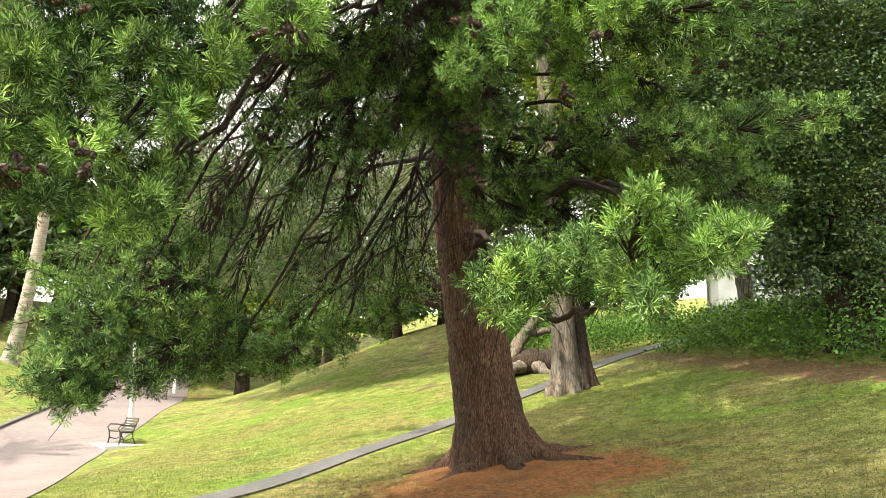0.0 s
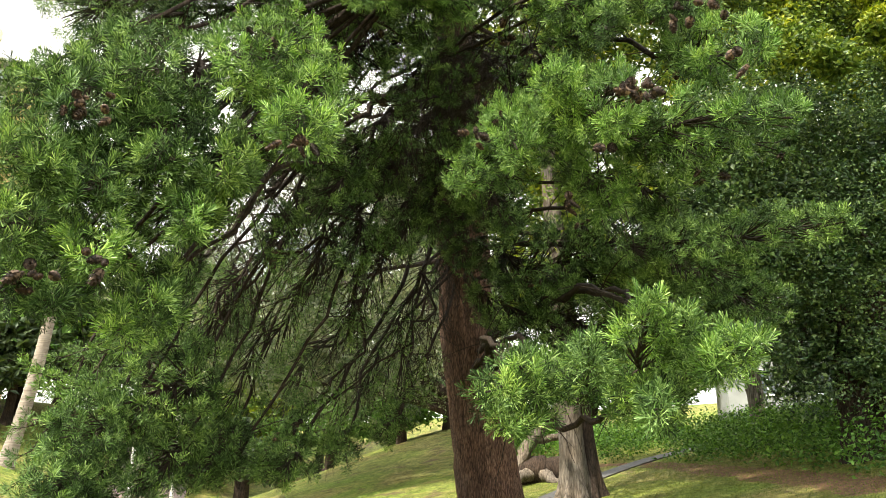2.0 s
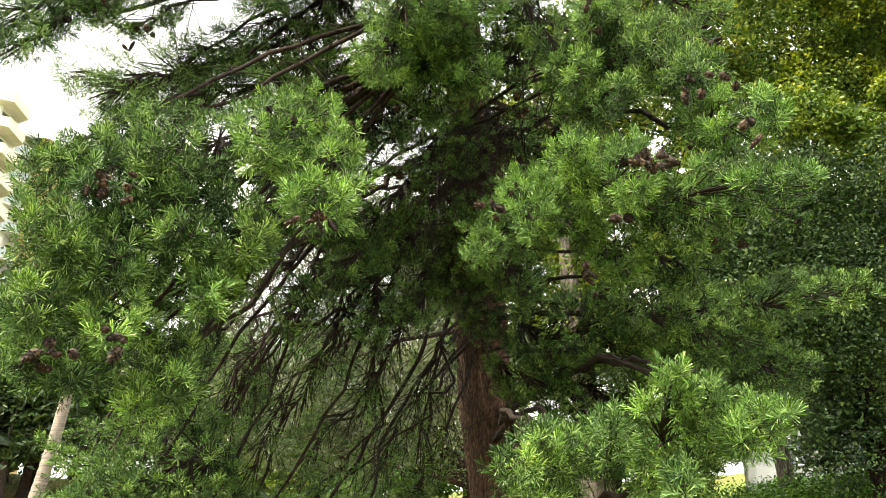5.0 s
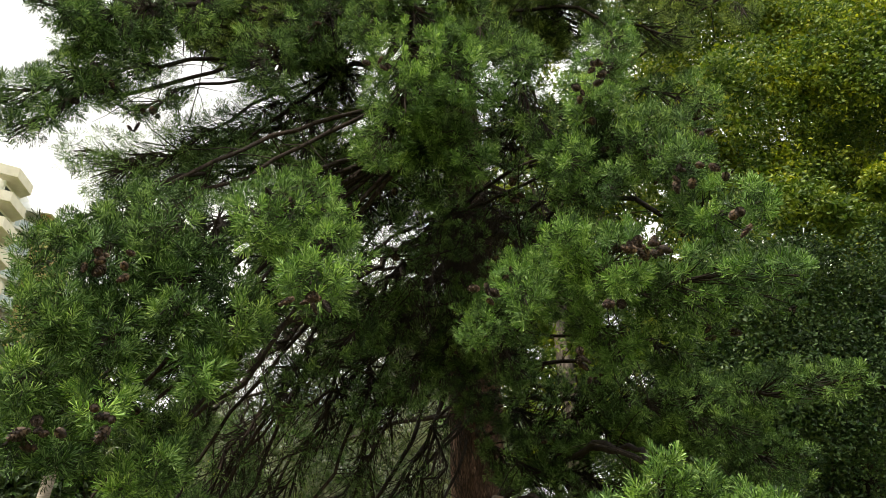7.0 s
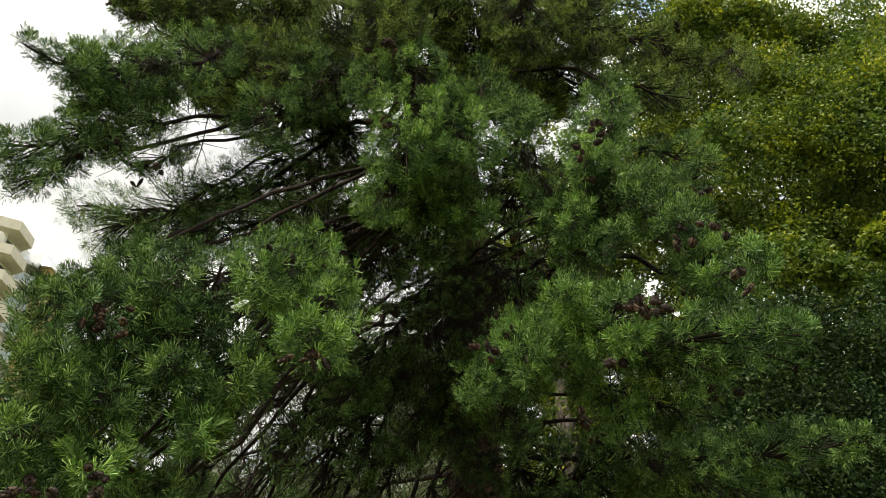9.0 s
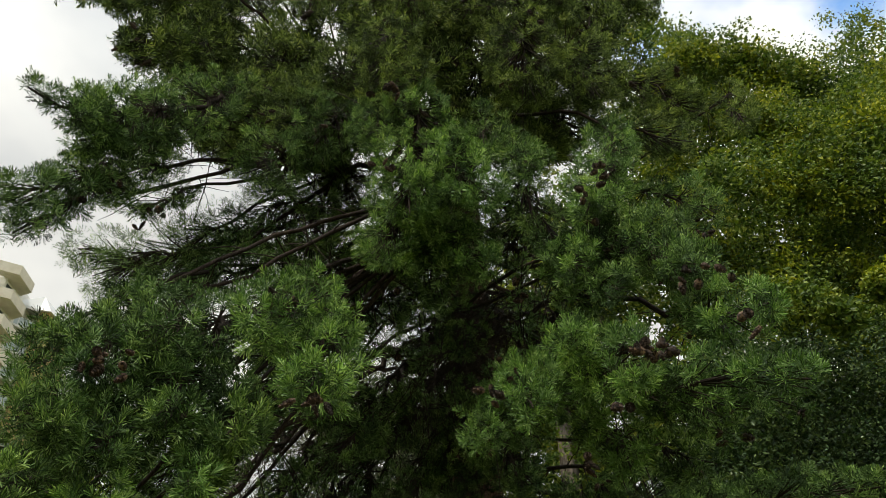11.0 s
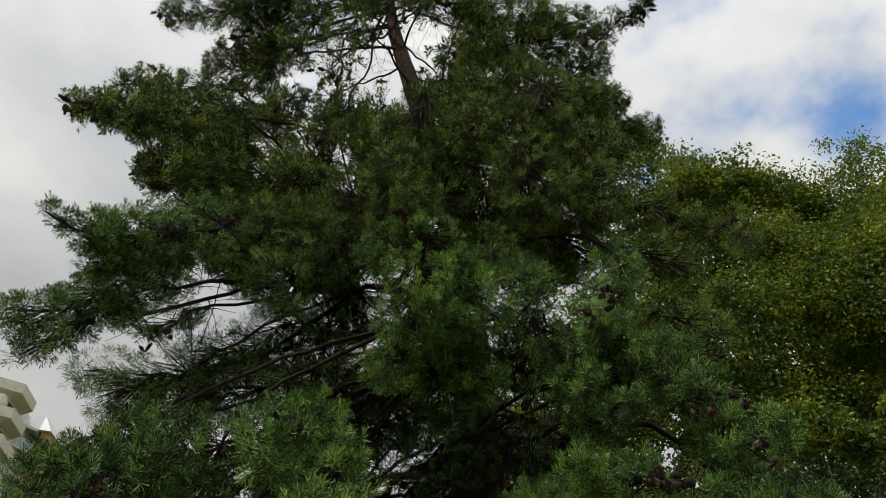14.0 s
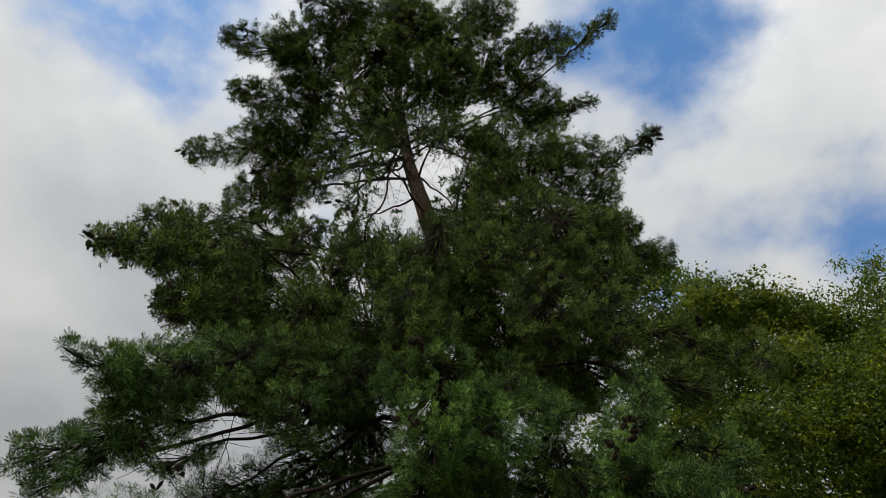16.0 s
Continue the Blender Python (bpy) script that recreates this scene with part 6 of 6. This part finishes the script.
def lamp_post(x, y):
    ob = thing("lamp_post", "slim pale painted lamp post beside the walk", "lamp post", on_ground(x, y), group="lamp posts")
    v, f = tube([(0, 0, -0.2), (0, 0, 0.5), (0, 0, 0.55), (0, 0, 4.2)], [0.11, 0.10, 0.075, 0.06], 14)
    child("pole", mesh_of("pole", v, f, M_POST, True), ob)
    v, f = tube([(0, 0, 4.2), (0, 0, 4.25), (0, 0, 4.55), (0, 0, 4.72), (0, 0, 4.8)], [0.06, 0.14, 0.22, 0.14, 0.02], 14)
    child("lantern", mesh_of("lantern", v, f, M_POST, True), ob, "pale lantern head")


lamp_post(-11.15, 29.3)
lamp_post(-15.6, 47.4)


M_PAD = concrete_material("pale_concrete", (0.34, 0.33, 0.31), (0.50, 0.49, 0.47))


def bench(x, y, turn):
    ob = thing("park_bench", "dark park bench with cast-iron ends and timber slats", "bench")
    ob.matrix_basis = pose(*on_ground(x, y, 0.03), 0, 0, turn) @ Matrix.Scale(0.88, 4)
    for sx in (-0.72, 0.72):
        pieces = []
        for pts, r in (([(sx, -0.26, 0.0), (sx, -0.22, 0.2), (sx, -0.24, 0.43)], 0.024), ([(sx, 0.30, 0.0), (sx, 0.2, 0.22), (sx, 0.18, 0.43)], 0.024),
                       ([(sx, -0.25, 0.43), (sx, 0.0, 0.40), (sx, 0.2, 0.42)], 0.024), ([(sx, 0.18, 0.40), (sx, 0.27, 0.62), (sx, 0.36, 0.88)], 0.022),
                       ([(sx, -0.24, 0.43), (sx, -0.3, 0.56), (sx, -0.22, 0.66), (sx, 0.05, 0.65), (sx, 0.27, 0.62)], 0.022),
                       ([(sx, -0.22, 0.2), (sx, 0.0, 0.14), (sx, 0.2, 0.22)], 0.016)):
            pieces.append(tube(pts, [r] * len(pts), 8))
        v, f = bundle(pieces)
        child("end_frame", mesh_of("end_frame", v, f, M_IRON, True), ob, "scrolled cast-iron bench end")
    for k in range(5):
        bm = bmesh.new()
        box_bm(bm, (-0.8, -0.25 + k * 0.088, 0.435), (0.8, -0.18 + k * 0.088, 0.462), 0.006)
        part("slat", bm, M_SLAT, ob)
    for k in range(5):
        bm = bmesh.new()
        m = Matrix.Translation((0, 0.205 + k * 0.033, 0.50 + k * 0.09)) @ Matrix.Rotation(radians(-20), 4, "X")
        box_bm(bm, (-0.8, -0.012, -0.033), (0.8, 0.012, 0.033), 0.006, m)
        part("slat", bm, M_SLAT, ob)


bench(-9.95, 25.5, -54)
bm = bmesh.new()
box_bm(bm, (-0.95, -0.7, -0.15), (0.95, 0.6, 0.03), 0.01)
pad = part("paving_slab", bm, M_PAD, None, at=pose(*on_ground(-9.95, 25.5, 0.0), 0, 0, -54))
tagged(pad, "pale concrete pad under the bench", "slab", kind="structure")


# ---------------------------------------------------------------- buildings
def render_wall(name, a, b):
    m = Mat(name, 0.85, spec=0.3)
    return m.color(m.ramp(m.noise(1.2, 5, 0.6), (0.3, a), (0.7, b))).bump(m.noise(40, 3), 0.004).m


M_WHITE = render_wall("white_render", (0.66, 0.66, 0.64), (0.80, 0.80, 0.78))
M_CREAM = render_wall("cream_concrete", (0.60, 0.55, 0.46), (0.72, 0.67, 0.58))
M_HOUSE = render_wall("pale_grey_render", (0.21, 0.22, 0.22), (0.29, 0.30, 0.30))
M_OCHRE = render_wall("ochre_render", (0.42, 0.28, 0.13), (0.52, 0.36, 0.18))
M_ROOF = render_wall("grey_roofing", (0.20, 0.20, 0.21), (0.30, 0.30, 0.31))
M_FRAME = Mat("white_window_frame", 0.5).color((0.7, 0.71, 0.71)).m
gm = Mat("window_glass", 0.06, spec=0.6)
M_GLASS = gm.color(gm.ramp(gm.noise(0.6, 2), (0.3, (0.03, 0.04, 0.05)), (0.7, (0.09, 0.11, 0.12)))).m


def window_on(parent, x, z, w, h, y, at=None):
    """A framed pane on a wall that faces -y."""
    bm = bmesh.new()
    for lo, hi in (((x - w / 2 - 0.06, y - 0.07, z - 0.06), (x + w / 2 + 0.06, y + 0.02, z)), ((x - w / 2 - 0.06, y - 0.07, z + h), (x + w / 2 + 0.06, y + 0.02, z + h + 0.06)),
                   ((x - w / 2 - 0.06, y - 0.065, z), (x - w / 2, y + 0.02, z + h)), ((x + w / 2, y - 0.065, z), (x + w / 2 + 0.06, y + 0.02, z + h)),
                   ((x - 0.03, y - 0.06, z), (x + 0.03, y + 0.02, z + h))):
        box_bm(bm, lo, hi)
    win = part("window", bm, M_FRAME, parent)
    bm = bmesh.new()
    box_bm(bm, (x - w / 2, y - 0.02, z), (x + w / 2, y + 0.01, z + h))
    part("pane", bm, M_GLASS, win)


M_RAIL_GLASS = Mat("pale_rail_glass", 0.15, spec=0.6).color((0.42, 0.50, 0.56)).m


def house():
    ob = thing("house", "white rendered house glimpsed behind the planting", "house")
    ob.matrix_basis = pose(21.5, 41.0, float(ground_z(21.5, 41.0)) - 0.5, 0, 0, -14)
    bm = bmesh.new()
    box_bm(bm, (-7, 0, 0), (7, 8, 6.0), 0.02)
    part("wall", bm, M_HOUSE, ob)
    bm = bmesh.new()
    pts = [(-7.4, -0.5, 6.0), (7.4, -0.5, 6.0), (7.4, 8.5, 6.0), (-7.4, 8.5, 6.0), (-5.5, 4, 8.2), (5.5, 4, 8.2)]
    vs = [bm.verts.new(q) for q in pts]
    for q in ((0, 1, 5, 4), (1, 2, 5), (2, 3, 4, 5), (3, 0, 4), (3, 2, 1, 0)):
        bm.faces.new([vs[k] for k in q])
    part("roof", bm, M_ROOF, ob)
    for x in (-5, -2.2, 0.8, 4.2):
        for z in (1.3, 4.0):
            window_on(ob, x, z, 1.1, 1.25, 0)


house()


def apartment():
    """A tower with chamfered balconies down its side and a narrow gabled wing with glass-railed balconies."""
    ob = thing("apartment_building", "pale apartment tower with angular cream balconies and a glazed wing", "apartment building", (-52.0, 76.0, 0.0))

    def prism(bm, pts, z0, z1):
        lo = [bm.verts.new((x + 52.0, y - 76.0, z0)) for x, y in pts]
        hi = [bm.verts.new((x + 52.0, y - 76.0, z1)) for x, y in pts]
        bm.faces.new(lo[::-1])
        bm.faces.new(hi)
        for k in range(len(pts)):
            j = (k + 1) % len(pts)
            bm.faces.new((lo[k], lo[j], hi[j], hi[k]))

    def panel(bm, a, b, z0, z1, thick=0.14):
        """An upright slab along a to b, thick towards its left side."""
        d = (Vector((b[0] - a[0], b[1] - a[1]))).normalized()
        n = Vector((-d.y, d.x)) * thick
        prism(bm, [a, b, (b[0] + n.x, b[1] + n.y), (a[0] + n.x, a[1] + n.y)], z0, z1)

    def add(name, material, parent, label, *jobs):
        bm = bmesh.new()
        for job in jobs:
            job(bm)
        return part(name, bm, material, parent, label)

    soffit, storey = 47.4, 3.0
    core = add("wall", M_WHITE, ob, "", lambda bm: prism(bm, [(-62, 64.3), (-48.95, 71.7), (-49.05, 84), (-62, 84)], 0, soffit + 0.9))
    deck = [(-54.5, 66.35), (-47.1, 70.75), (-47.4, 74.35), (-49.0, 75.1), (-49.0, 71.0), (-54.8, 67.8)]
    for k in range(8):
        z = soffit - k * storey
        slab = add("balcony", M_CREAM, ob, "angular cream concrete balcony", lambda bm: prism(bm, deck, z, z + 0.22))
        for a, b in zip(deck[:3], deck[1:4]):
            add("parapet", M_CREAM, slab, "", lambda bm: panel(bm, a, b, z + 0.224, z + 1.15))
        for y0, y1 in ((71.9, 73.2), (73.3, 74.6)):
            pane = add("window", M_GLASS, core, "dark window", lambda bm: panel(bm, (-48.95, y0), (-48.95, y1), z - 2.3, z - 0.25, 0.06))
        add("pillar", M_WHITE, ob, "", lambda bm: prism(bm, [(-49.3, 71.1), (-48.7, 71.35), (-48.7, 71.65), (-49.3, 71.45)], z - storey + 0.23, z - 0.004))
    # wing
    eaves = 46.8
    front = [(-49.05, 75.45), (-47.6, 77.4)]
    wing = add("wall", M_WHITE, ob, "", lambda bm: prism(bm, [(-50.2, 76.6), (-48.7, 78.6), (-48.7, 83), (-49.04, 83), (-50.2, 79)], 0, eaves - 0.25))
    add("wall", M_OCHRE, ob, "ochre rendered end wall", lambda bm: prism(bm, [(-47.6, 77.45), (-46.4, 77.35), (-46.4, 84), (-47.6, 84)], 0, eaves - 0.004))
    bm = bmesh.new()
    pts = [(-49.4, 75.1, eaves), (-47.5, 77.0, eaves), (-46.1, 77.0, eaves - 0.2), (-46.1, 84, eaves - 0.2), (-49.4, 84, eaves), (-47.9, 78.0, eaves + 2.3), (-47.9, 84, eaves + 2.3)]
    vs = [bm.verts.new((x + 52.0, y - 76.0, z)) for x, y, z in pts]
    for q in ((0, 1, 5), (1, 2, 5), (2, 3, 6, 5), (4, 0, 5, 6), (3, 4, 6), (4, 3, 2, 1, 0)):
        bm.faces.new([vs[k] for k in q])
    part("roof", bm, M_FRAME, ob, "pale grey gabled roof")
    add("fascia", M_FRAME, ob, "", lambda bm: panel(bm, (-49.45, 75.0), (-47.5, 76.95), eaves - 0.30, eaves - 0.004, 0.12))
    for k in range(6):
        z = eaves - 2.75 - k * storey
        slab = add("balcony", M_FRAME, ob, "grey balcony with a glass railing", lambda bm: prism(bm, [(-49.05, 75.4), (-47.64, 77.35), (-48.66, 78.5), (-50.1, 76.5)], z, z + 0.24))
        add("railing", M_FRAME, slab, "", lambda bm: panel(bm, (-49.05, 75.4), (-47.66, 77.33), z + 1.22, z + 1.29, 0.06),
            *[(lambda bm, u=u: panel(bm, (-49.05 + 1.39 * u, 75.4 + 1.93 * u), (-49.02 + 1.39 * u, 75.44 + 1.93 * u), z + 0.244, z + 1.216, 0.05)) for u in (0.0, 0.25, 0.5, 0.75, 0.97)])
        add("pane", M_RAIL_GLASS, slab, "pale blue glass", lambda bm: panel(bm, (-49.03, 75.45), (-47.68, 77.33), z + 0.27, z + 1.18, 0.02))
        for u0, u1 in ((0.08, 0.45), (0.55, 0.92)):
            add("window", M_GLASS, wing, "dark window", lambda bm: panel(bm, (-50.2 + 1.5 * u0, 76.56 + 2.0 * u0), (-50.2 + 1.5 * u1, 76.56 + 2.0 * u1), z + 0.3, z + 2.3, 0.05))


apartment()
